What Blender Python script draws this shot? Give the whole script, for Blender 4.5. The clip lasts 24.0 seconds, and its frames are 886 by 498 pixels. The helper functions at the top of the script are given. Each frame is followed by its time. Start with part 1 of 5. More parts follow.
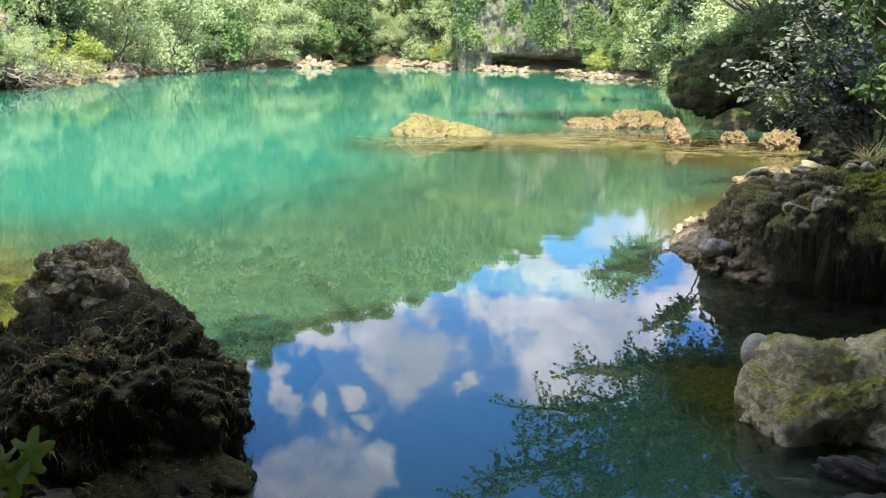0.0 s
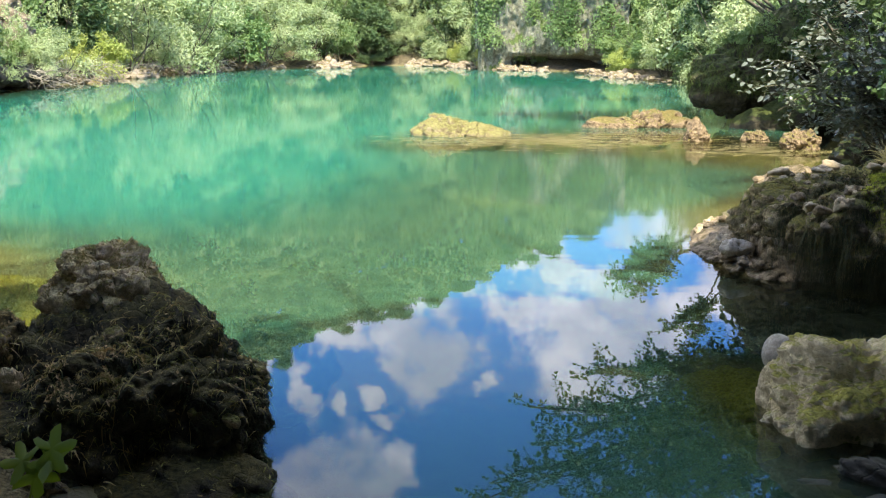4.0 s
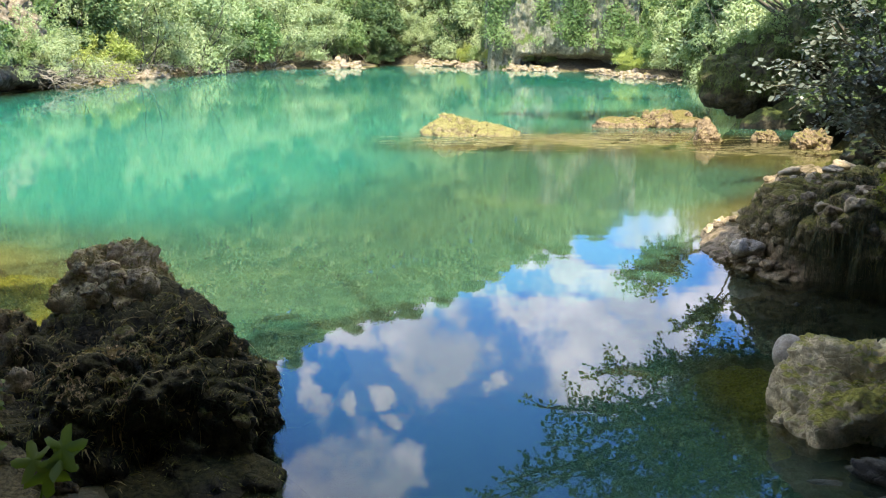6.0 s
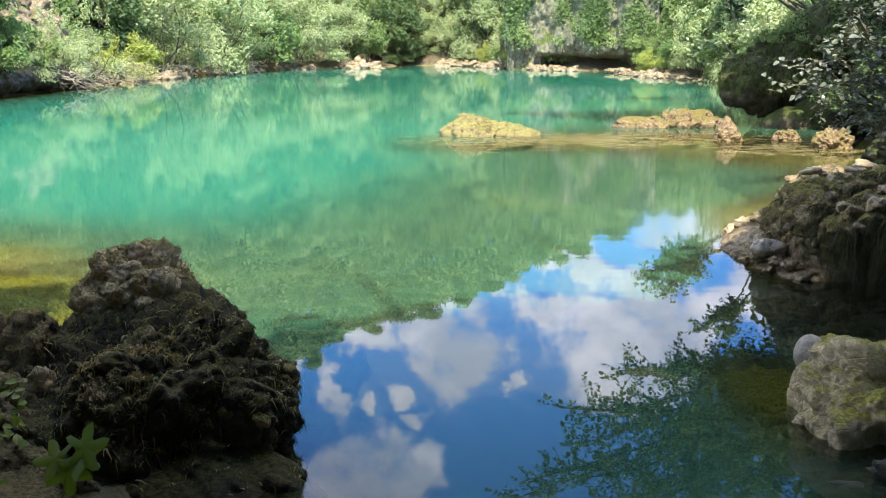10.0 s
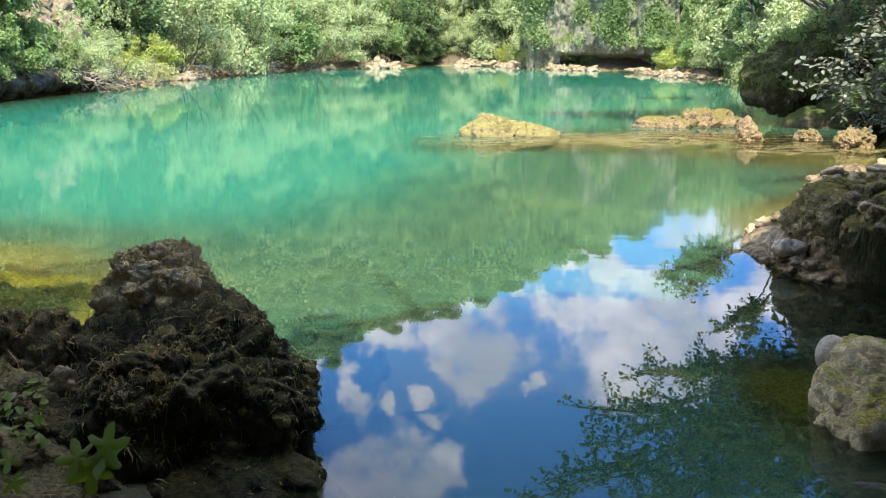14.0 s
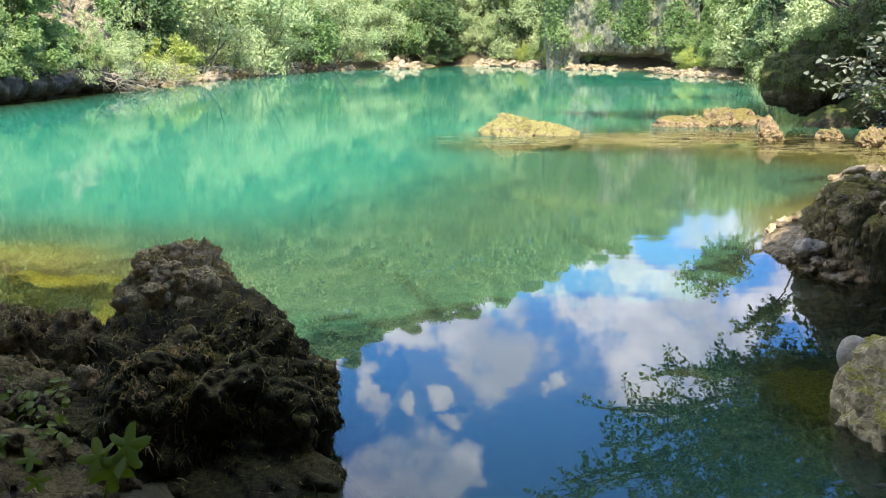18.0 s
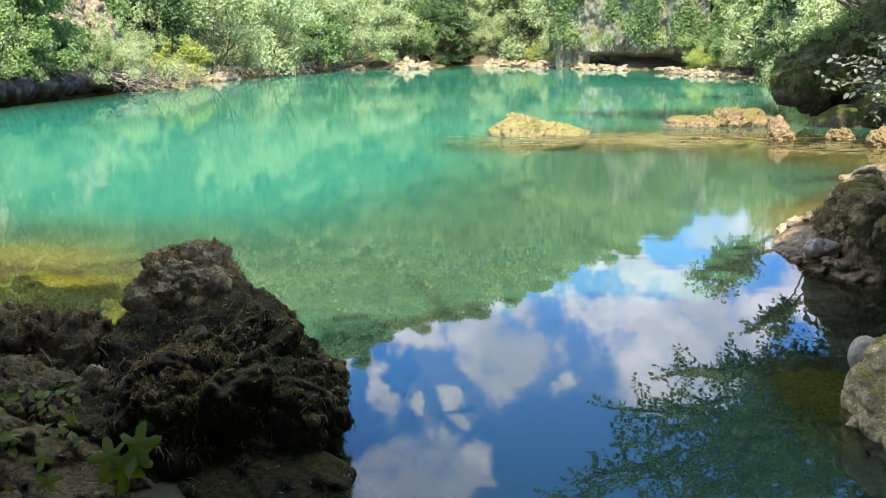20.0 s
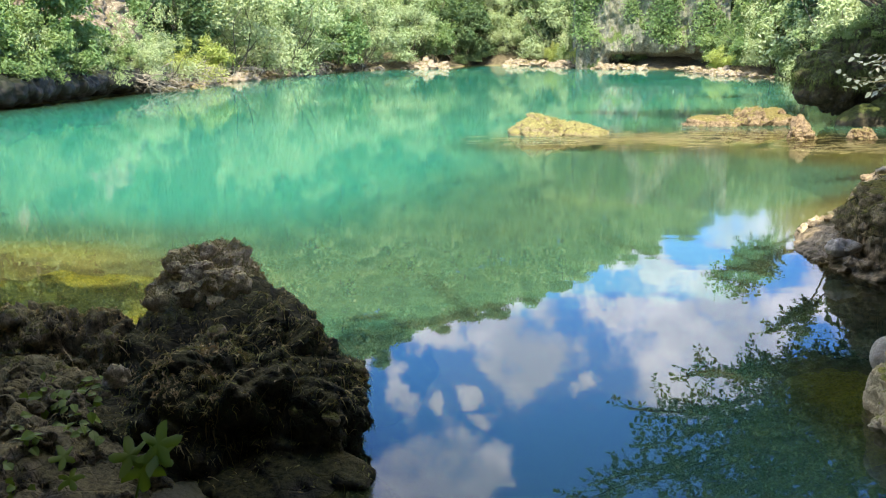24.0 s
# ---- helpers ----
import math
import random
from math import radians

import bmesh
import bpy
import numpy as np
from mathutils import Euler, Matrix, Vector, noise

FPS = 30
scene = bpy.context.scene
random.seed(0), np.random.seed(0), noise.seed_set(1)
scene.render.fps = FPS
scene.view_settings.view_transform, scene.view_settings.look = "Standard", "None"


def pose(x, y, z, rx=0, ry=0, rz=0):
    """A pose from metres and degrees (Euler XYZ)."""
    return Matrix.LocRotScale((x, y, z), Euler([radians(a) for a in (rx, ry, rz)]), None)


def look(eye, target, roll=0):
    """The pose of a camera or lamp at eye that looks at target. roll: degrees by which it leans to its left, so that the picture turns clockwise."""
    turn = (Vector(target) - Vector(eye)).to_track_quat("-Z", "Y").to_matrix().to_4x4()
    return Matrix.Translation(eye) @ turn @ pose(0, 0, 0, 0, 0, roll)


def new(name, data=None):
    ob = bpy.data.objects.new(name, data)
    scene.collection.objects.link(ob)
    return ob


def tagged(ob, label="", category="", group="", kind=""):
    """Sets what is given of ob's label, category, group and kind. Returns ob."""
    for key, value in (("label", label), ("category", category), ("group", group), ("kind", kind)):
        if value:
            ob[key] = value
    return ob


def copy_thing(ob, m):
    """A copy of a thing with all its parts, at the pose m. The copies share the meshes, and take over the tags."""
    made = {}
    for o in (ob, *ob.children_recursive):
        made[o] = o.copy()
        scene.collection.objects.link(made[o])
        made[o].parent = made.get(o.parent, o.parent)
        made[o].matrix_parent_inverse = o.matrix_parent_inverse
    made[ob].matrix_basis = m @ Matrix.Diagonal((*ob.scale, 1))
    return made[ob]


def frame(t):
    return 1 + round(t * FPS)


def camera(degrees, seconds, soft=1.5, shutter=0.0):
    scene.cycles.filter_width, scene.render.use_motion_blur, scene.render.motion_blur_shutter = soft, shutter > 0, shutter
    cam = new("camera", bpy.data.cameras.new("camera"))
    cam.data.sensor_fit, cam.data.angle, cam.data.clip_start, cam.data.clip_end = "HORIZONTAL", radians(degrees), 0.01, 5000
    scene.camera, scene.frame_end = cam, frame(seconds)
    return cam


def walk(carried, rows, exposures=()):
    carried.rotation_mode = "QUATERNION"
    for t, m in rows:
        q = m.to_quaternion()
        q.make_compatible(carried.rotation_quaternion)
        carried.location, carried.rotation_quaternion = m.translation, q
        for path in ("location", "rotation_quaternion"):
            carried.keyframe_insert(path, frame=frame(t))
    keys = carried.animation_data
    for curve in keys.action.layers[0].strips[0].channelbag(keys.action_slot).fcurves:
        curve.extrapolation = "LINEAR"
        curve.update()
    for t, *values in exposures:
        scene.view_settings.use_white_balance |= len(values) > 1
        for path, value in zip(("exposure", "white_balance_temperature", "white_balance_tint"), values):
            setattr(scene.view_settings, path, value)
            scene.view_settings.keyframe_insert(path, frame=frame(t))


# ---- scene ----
# ---------- camera and its walk ----------
EYE = 1.7
cam = camera(42, 24.0, soft=1.1)
PATH = [
    (0.0, pose(0.0026, 0, EYE, 79.989, -0.480, -2.847)),
    (4.0, pose(0.0010, 0, EYE, 79.982, -0.327, -1.904)),
    (8.0, pose(0.0006, 0, EYE, 79.978, -0.163, -0.951)),
    (12.0, pose(0.0, 0, EYE, 79.976, 0.0, 0.0)),
    (16.0, pose(-0.0005, 0, EYE, 79.978, 0.163, 0.952)),
    (20.0, pose(-0.0012, 0, EYE, 79.982, 0.325, 1.903)),
    (24.0, pose(-0.0019, 0, EYE, 79.989, 0.486, 2.850)),
]
walk(cam, PATH, exposures=[(0.0, 1.36, 7250, 9), (24.0, 1.36, 7250, 9)])

# ---------- sky, clouds and sun ----------
SUN_EL, SUN_AZ = 52.0, 178.0          # degrees; azimuth clockwise from +Y
world = bpy.data.worlds.new("sky")
scene.world = world
world.use_nodes = True


class Tree:
    """Short hand for building node trees."""

    def __init__(self, nt):
        self.nt = nt
        nt.nodes.clear()

    def node(self, kind, props=None, **inputs):
        n = self.nt.nodes.new(kind)
        for k, v in (props or {}).items():
            setattr(n, k, v)
        for k, v in inputs.items():
            key = int(k[1:]) if k[0] == "i" and k[1:].isdigit() else k.replace("_", " ")
            self.put(n.inputs[key], v)
        return n

    def put(self, socket, v):
        if isinstance(v, bpy.types.NodeSocket):
            self.nt.links.new(v, socket)
        elif isinstance(v, bpy.types.Node):
            self.nt.links.new(v.outputs[0], socket)
        else:
            if socket.type == "RGBA" and len(v) == 3:
                v = (*v, 1)
            socket.default_value = v

    def math(self, op, a, b=0.0, c=0.0, clamp=False):
        n = self.nt.nodes.new("ShaderNodeMath")
        n.operation, n.use_clamp = op, clamp
        for s, v in zip(n.inputs, (a, b, c)):
            self.put(s, v)
        return n.outputs[0]

    def ramp(self, v, a, b, lo=0.0, hi=1.0):
        n = self.node("ShaderNodeMapRange", {"interpolation_type": "SMOOTHSTEP"})
        for s, x in zip(n.inputs, (v, a, b, lo, hi)):
            self.put(s, x)
        return n.outputs[0]

    def mix(self, f, a, b, blend="MIX"):
        n = self.nt.nodes.new("ShaderNodeMix")
        n.data_type, n.blend_type = "RGBA", blend
        self.put(n.inputs[0], f), self.put(n.inputs[6], a), self.put(n.inputs[7], b)
        return n.outputs[2]

    def noise(self, vec, scale, detail=4.0, rough=0.55, distort=0.0):
        n = self.node("ShaderNodeTexNoise", Scale=scale, Detail=detail, Roughness=rough, Distortion=distort)
        if vec is not None:
            self.put(n.inputs["Vector"], vec)
        return n.outputs["Fac"]

    def scaled(self, vec, sx, sy, sz):
        n = self.node("ShaderNodeVectorMath", {"operation": "MULTIPLY"})
        self.put(n.inputs[0], vec)
        n.inputs[1].default_value = (sx, sy, sz)
        return n.outputs[0]


w = Tree(world.node_tree)
sky = w.node("ShaderNodeTexSky", {"sky_type": "NISHITA", "sun_disc": False, "sun_elevation": radians(SUN_EL),
                                  "sun_rotation": radians(SUN_AZ), "air_density": 1.0, "dust_density": 0.4, "ozone_density": 2.0})
direction = w.node("ShaderNodeTexCoord").outputs["Generated"]
wob = w.node("ShaderNodeTexNoise", Scale=9.0, Detail=5.0, Roughness=0.6)
w.put(wob.inputs["Vector"], direction)
wob2 = w.node("ShaderNodeVectorMath", {"operation": "MULTIPLY_ADD"})
w.put(wob2.inputs[0], wob.outputs["Color"])
wob2.inputs[1].default_value = (0.15, 0.15, 0.15)
w.put(wob2.inputs[2], direction)
sep = w.node("ShaderNodeSeparateXYZ", Vector=wob2)
az = w.math("SUBTRACT", w.math("ARCTAN2", sep.outputs[0], sep.outputs[1]), 0.075)
el = w.math("SUBTRACT", w.math("ARCSINE", sep.outputs[2]), 0.075)
# the clouds above the valley: azimuth, elevation, half width, half height, in degrees
CLOUDS = [(-6.2, 15.4, 0.9, 0.4), (-4.3, 14.9, 1.6, 0.6), (-2.0, 14.3, 1.8, 0.8), (0.2, 14.4, 1.6, 1.0), (1.6, 14.9, 1.6, 1.2), (1.4, 16.4, 1.3, 1.1), (-0.2, 15.9, 0.8, 0.7),
          (4.3, 16.7, 0.45, 0.5), (-1.9, 18.1, 0.5, 0.5), (-3.9, 18.4, 0.4, 0.7), (-1.0, 19.2, 0.7, 0.4), (-5.6, 17.6, 0.5, 1.0), (-3.7, 21.5, 1.9, 1.4), (-1.2, 21.7, 1.3, 1.1),
          (7.0, 10.4, 1.1, 0.6), (8.5, 11.5, 1.2, 1.0), (5.6, 12.4, 0.9, 0.6), (6.8, 13.6, 1.5, 1.3), (8.0, 15.2, 1.5, 1.4), (8.9, 16.8, 1.3, 0.9), (9.8, 12.9, 1.6, 1.2),
          (10.8, 14.4, 1.9, 1.2), (12.8, 13.0, 1.9, 1.0), (14.8, 12.6, 1.6, 1.1), (11.6, 8.4, 1.8, 0.9), (13.6, 8.7, 2.0, 0.9), (14.0, 10.7, 0.9, 0.8), (3.2, 12.0, 0.7, 0.4)]
field = None
for a, e, ra, re in CLOUDS:
    u = w.math("DIVIDE", w.math("SUBTRACT", az, radians(a)), radians(ra))
    v = w.math("DIVIDE", w.math("SUBTRACT", el, radians(e)), radians(re))
    r = w.math("SQRT", w.math("ADD", w.math("MULTIPLY", u, u), w.math("MULTIPLY", v, v)))
    field = r if field is None else w.math("SMOOTH_MIN", field, r, 0.25)
fine = w.noise(direction, 27.0, 7.0, 0.62)
valley = w.ramp(w.math("ADD", field, w.math("MULTIPLY", w.math("SUBTRACT", fine, 0.5), 2.9)), 1.75, 0.62)
flat = w.node("ShaderNodeVectorMath", {"operation": "SCALE"})
w.put(flat.inputs[0], direction)
w.put(flat.inputs["Scale"], w.math("DIVIDE", 1.0, w.math("MAXIMUM", w.node("ShaderNodeSeparateXYZ", Vector=direction).outputs[2], 0.12)))
high = w.ramp(w.noise(flat, 1.3, 7.0, 0.6), 0.40, 0.60)
high = w.math("MULTIPLY", high, w.ramp(el, radians(23), radians(34)))
body = w.ramp(w.noise(direction, 12.0, 5.0), 0.35, 0.68)
cloud = w.mix(body, (4.6, 5.6, 8.9), (9.5, 10.1, 13.2))
deep = w.mix(1.0, sky.outputs[0], (0.39, 0.92, 1.78), "MULTIPLY")
# unseen clouds overhead, added extra bright to light the tops of the near rocks
heap = w.mix(body, (11.0, 11.2, 11.6), (20.0, 19.6, 18.6))
back = w.node("ShaderNodeBackground", Color=w.mix(high, w.mix(valley, deep, cloud), heap), Strength=0.12)
w.nt.links.new(back.outputs[0], w.node("ShaderNodeOutputWorld").inputs[0])

sun = new("sun", bpy.data.lights.new("sun", "SUN"))
sun.data.energy, sun.data.angle, sun.data.color = 5.0, radians(0.53), (1.0, 0.95, 0.86)
s_az, s_el = radians(SUN_AZ), radians(SUN_EL)
sun_from = Vector((math.sin(s_az) * math.cos(s_el), math.cos(s_az) * math.cos(s_el), math.sin(s_el)))
sun.matrix_world = look(sun_from * 60, (0, 0, 0))


# ---------- materials ----------
def material(name):
    m = bpy.data.materials.new(name)
    m.use_nodes = True
    return m, Tree(m.node_tree)


def finish(t, shader):
    t.nt.links.new(shader.outputs[0], t.node("ShaderNodeOutputMaterial").inputs[0])


def rock_material(name, dark, light, moss, moss_amount=0.5, scale=1.0, rough=0.85, bump=0.6, wet=0.0):
    m, t = material(name)
    geo = t.node("ShaderNodeNewGeometry")
    pos = geo.outputs["Position"]
    big = t.noise(pos, 2.2 * scale, 5, 0.6)
    mid = t.noise(pos, 9.0 * scale, 6, 0.65, 0.4)
    tiny = t.noise(pos, 55.0 * scale, 5, 0.7)
    crack = t.node("ShaderNodeTexVoronoi", {"feature": "DISTANCE_TO_EDGE"}, Vector=pos, Scale=6.5 * scale).outputs["Distance"]
    col = t.mix(t.ramp(mid, 0.3, 0.7), dark, light)
    col = t.mix(t.ramp(tiny, 0.35, 0.75, 0.0, 0.55), col, tuple(c * 0.45 for c in dark))
    up = t.node("ShaderNodeSeparateXYZ", Vector=geo.outputs["Normal"]).outputs[2]
    grow = t.math("ADD", t.math("MULTIPLY", up, 0.45), t.math("ADD", big, t.math("MULTIPLY", tiny, 0.25)))
    mossy = t.ramp(grow, 1.12 - moss_amount * 0.75, 1.34 - moss_amount * 0.75)
    moss_col = t.mix(t.ramp(t.noise(pos, 28 * scale, 4), 0.35, 0.7), moss, tuple(c * 0.4 for c in moss))
    col = t.mix(mossy, col, moss_col)
    height = t.math("ADD", t.math("MULTIPLY", mid, 0.5), t.math("ADD", t.math("MULTIPLY", tiny, 0.35), t.math("MULTIPLY", t.ramp(crack, 0.0, 0.06), 0.12)))
    bmp = t.node("ShaderNodeBump", Strength=bump, Distance=0.06 / scale, Height=height)
    rg = t.ramp(mid, 0.3, 0.8, rough - 0.45 * wet, rough)
    finish(t, t.node("ShaderNodeBsdfPrincipled", Base_Color=col, Roughness=rg, Normal=bmp, Specular_IOR_Level=0.15 + 0.2 * wet))
    return m


def leaf_material(name, a, b, c, trans=0.3, gloss=0.45, clumps=0.7):
    """Three greens, mixed leaf by leaf and clump by clump."""
    m, t = material(name)
    geo = t.node("ShaderNodeNewGeometry")
    rnd = geo.outputs["Random Per Island"]
    clump = t.noise(geo.outputs["Position"], clumps, 3)
    tree = t.node("ShaderNodeObjectInfo").outputs["Random"]
    col = t.mix(rnd, a, b)
    col = t.mix(t.ramp(clump, 0.35, 0.7, 0.0, 0.7), col, c)
    hsv = t.node("ShaderNodeHueSaturation", Hue=t.math("ADD", 0.488, t.math("MULTIPLY", tree, 0.024)),
                 Value=t.math("ADD", 0.86, t.math("MULTIPLY", rnd, 0.28)), Color=col)
    front = t.node("ShaderNodeBsdfPrincipled", Base_Color=hsv, Roughness=gloss, Specular_IOR_Level=0.35)
    glow = t.node("ShaderNodeBsdfTranslucent", Color=t.mix(1.0, hsv.outputs[0], (1.25, 1.3, 0.6), "MULTIPLY"))
    finish(t, t.node("ShaderNodeMixShader", i0=trans, i1=front, i2=glow))
    return m


def bark_material(name, a, b):
    m, t = material(name)
    pos = t.node("ShaderNodeNewGeometry").outputs["Position"]
    n = t.noise(t.scaled(pos, 1, 1, 0.25), 24, 5, 0.65)
    big = t.noise(pos, 3, 3)
    col = t.mix(t.ramp(big, 0.35, 0.65, 0, 0.5), t.mix(t.ramp(n, 0.35, 0.7), a, b), (0.07, 0.09, 0.035))
    bmp = t.node("ShaderNodeBump", Strength=0.6, Distance=0.02, Height=n)
    finish(t, t.node("ShaderNodeBsdfPrincipled", Base_Color=col, Roughness=0.85, Normal=bmp))
    return m


MAT_TUFA = rock_material("mossy_tufa", (0.09, 0.068, 0.036), (0.50, 0.40, 0.24), (0.17, 0.155, 0.04), 0.5, 1.8, 0.85, 0.9)
MAT_GREY = rock_material("grey_limestone", (0.48, 0.395, 0.23), (0.76, 0.64, 0.40), (0.30, 0.28, 0.06), 0.40, 1.5, 0.85, 0.6)
# dead moss brown on tops, steep faces blackened: top light put into the colour
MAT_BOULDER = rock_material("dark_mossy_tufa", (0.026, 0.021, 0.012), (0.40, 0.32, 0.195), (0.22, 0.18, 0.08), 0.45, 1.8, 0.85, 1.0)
# brown knob rock, brightened in colour to stand for light from above
MAT_CAP = rock_material("toplit_mossy_cap", (0.26, 0.19, 0.105), (0.82, 0.67, 0.45), (0.60, 0.49, 0.25), 0.5, 2.2, 0.85, 0.9)
# mossy flank of the same boulder, with its shade painted in as near black
MAT_FLANK = rock_material("shade_dark_moss_tufa", (0.008, 0.007, 0.0045), (0.10, 0.082, 0.046), (0.105, 0.092, 0.034), 0.40, 1.6, 0.85, 1.0)
# near-black rock: the shade of hollow and undercut is put into its colour
MAT_SHADE_ROCK = rock_material("shade_black_rock", (0.008, 0.008, 0.006), (0.026, 0.025, 0.018), (0.013, 0.018, 0.006), 0.5, 1.2, 0.7, 0.6, 0.5)
# moss of the low and hidden faces, darkened in colour to deepen their shade
MAT_STRAND_BLACK = leaf_material("shade_dark_moss_strands", (0.045, 0.052, 0.018), (0.018, 0.025, 0.008), (0.085, 0.082, 0.032), 0.1, 0.8, 9.0)
MAT_SHALLOW = rock_material("olive_weed_rock", (0.30, 0.23, 0.06), (0.52, 0.40, 0.10), (0.42, 0.43, 0.06), 0.7, 2.2)
MAT_SUNK = rock_material("drowned_dark_rock", (0.05, 0.05, 0.022), (0.13, 0.115, 0.05), (0.06, 0.075, 0.02), 0.6, 1.6)
MAT_ROUND = rock_material("pale_pebble", (0.32, 0.28, 0.22), (0.56, 0.51, 0.42), (0.20, 0.19, 0.11), 0.15, 2.5, 0.75, 0.35)
MAT_PALE = rock_material("pale_shore_rock", (0.17, 0.135, 0.095), (0.45, 0.385, 0.285), (0.15, 0.13, 0.05), 0.3, 1.3)
MAT_OUTCROP = rock_material("tan_outcrop_rock", (0.11, 0.09, 0.06), (0.38, 0.32, 0.235), (0.13, 0.12, 0.05), 0.35, 0.6, 0.85, 0.8)
MAT_GOLD = rock_material("sunlit_mossy_rock", (0.16, 0.13, 0.07), (0.36, 0.31, 0.19), (0.23, 0.215, 0.085), 0.6, 1.4)
MAT_DARK = rock_material("dark_wet_rock", (0.020, 0.018, 0.011), (0.085, 0.075, 0.045), (0.060, 0.078, 0.018), 0.55, 1.0, 0.8, 0.8, 0.4)
MAT_CLIFF = rock_material("cliff_limestone", (0.11, 0.118, 0.085), (0.34, 0.335, 0.25), (0.10, 0.145, 0.045), 0.6, 0.5, 0.85, 0.8)
MAT_PEBBLE = rock_material("pebble_stone", (0.28, 0.22, 0.135), (0.56, 0.47, 0.32), (0.16, 0.14, 0.06), 0.12, 2.5, 0.7, 0.3)
MAT_WEED = rock_material("submerged_weedy_rock", (0.36, 0.31, 0.11), (0.55, 0.47, 0.17), (0.42, 0.41, 0.07), 0.75, 1.5)
MAT_STRAND = leaf_material("moss_strands", (0.36, 0.27, 0.12), (0.16, 0.145, 0.04), (0.52, 0.39, 0.20), 0.15, 0.8, 9.0)
MAT_STRAND_OLIVE = leaf_material("olive_moss_strands", (0.27, 0.245, 0.07), (0.11, 0.12, 0.026), (0.46, 0.38, 0.17), 0.15, 0.8, 14.0)
MAT_STRAND_BRIGHT = leaf_material("bright_moss_strands", (0.30, 0.34, 0.035), (0.19, 0.23, 0.024), (0.38, 0.39, 0.055), 0.2, 0.8, 5.0)
MAT_STRAND_FERN = leaf_material("green_hanging_moss", (0.085, 0.125, 0.035), (0.05, 0.08, 0.02), (0.13, 0.16, 0.05), 0.2, 0.8, 2.0)
MAT_RIVER = leaf_material("riverside_leaves", (0.095, 0.155, 0.06), (0.05, 0.09, 0.036), (0.14, 0.20, 0.085), 0.35, 0.4)
MAT_STRAND_DARK = leaf_material("dark_moss_strands", (0.05, 0.056, 0.02), (0.028, 0.04, 0.01), (0.075, 0.078, 0.03), 0.15, 0.8)
MAT_STRAND_GOLD = leaf_material("golden_moss_strands", (0.29, 0.265, 0.10), (0.17, 0.15, 0.06), (0.36, 0.32, 0.16), 0.2, 0.8)
MAT_CRUMB = leaf_material("moss_crumbs", (0.44, 0.31, 0.165), (0.2, 0.165, 0.06), (0.5, 0.37, 0.2), 0.1, 0.85)
MAT_GRAVEL = rock_material("gravel_stone", (0.11, 0.085, 0.054), (0.36, 0.285, 0.185), (0.08, 0.065, 0.022), 0.2, 3.0, 0.8, 0.5)
MAT_BROWN = rock_material("brown_river_rock", (0.07, 0.048, 0.028), (0.36, 0.275, 0.175), (0.17, 0.145, 0.05), 0.4, 1.6)
MAT_WILLOW = leaf_material("willow_leaves", (0.31, 0.395, 0.195), (0.20, 0.275, 0.13), (0.41, 0.47, 0.275))
MAT_YELLOW = leaf_material("yellow_green_leaves", (0.34, 0.40, 0.11), (0.23, 0.29, 0.07), (0.41, 0.44, 0.16))
MAT_GREEN = leaf_material("fresh_green_leaves", (0.175, 0.275, 0.105), (0.10, 0.175, 0.066), (0.25, 0.335, 0.14))
MAT_DEEP = leaf_material("deep_green_leaves", (0.095, 0.160, 0.068), (0.058, 0.108, 0.046), (0.14, 0.205, 0.09))
MAT_HAZEL = leaf_material("hazel_leaves", (0.105, 0.135, 0.10), (0.045, 0.07, 0.042), (0.165, 0.19, 0.155), 0.12, 0.30)
MAT_SPRIG = leaf_material("sprig_leaves", (0.14, 0.20, 0.022), (0.09, 0.135, 0.016), (0.17, 0.22, 0.026), 0.4, 0.5)
MAT_GRASS = leaf_material("dry_grass", (0.28, 0.27, 0.15), (0.20, 0.22, 0.09), (0.33, 0.30, 0.18), 0.2, 0.7)
MAT_BARK = bark_material("bark", (0.06, 0.05, 0.035), (0.15, 0.125, 0.09))
MAT_DRIFT = bark_material("bleached_wood", (0.19, 0.165, 0.13), (0.42, 0.38, 0.31))


def ground_material():
    m, t = material("ground_and_bed")
    geo = t.node("ShaderNodeNewGeometry")
    pos = geo.outputs["Position"]
    z = t.node("ShaderNodeSeparateXYZ", Vector=pos).outputs[2]
    n1, n2, n3 = t.noise(pos, 0.6, 5), t.noise(pos, 5.0, 6, 0.65), t.noise(pos, 40.0, 4, 0.7)
    silt = t.mix(n2, (0.25, 0.23, 0.12), (0.15, 0.135, 0.07))
    weed = t.mix(n2, (0.20, 0.19, 0.03), (0.10, 0.11, 0.02))
    bed = t.mix(t.ramp(n1, 0.48, 0.68), silt, weed)
    soil = t.mix(t.ramp(n2, 0.3, 0.7), (0.07, 0.055, 0.035), (0.16, 0.13, 0.08))
    soil = t.mix(t.ramp(n3, 0.4, 0.75, 0, 0.6), soil, (0.05, 0.06, 0.02))
    herb = t.mix(n2, (0.03, 0.045, 0.015), (0.06, 0.085, 0.028))
    land = t.mix(t.ramp(t.math("ADD", z, t.math("MULTIPLY", n1, 2.0)), 1.6, 3.2), soil, herb)
    col = t.mix(t.ramp(z, -0.05, 0.12), bed, land)
    bmp = t.node("ShaderNodeBump", Strength=0.7, Distance=0.08, Height=t.math("ADD", n2, t.math("MULTIPLY", n3, 0.3)))
    finish(t, t.node("ShaderNodeBsdfPrincipled", Base_Color=col, Roughness=0.9, Normal=bmp, Specular_IOR_Level=0.2))
    return m


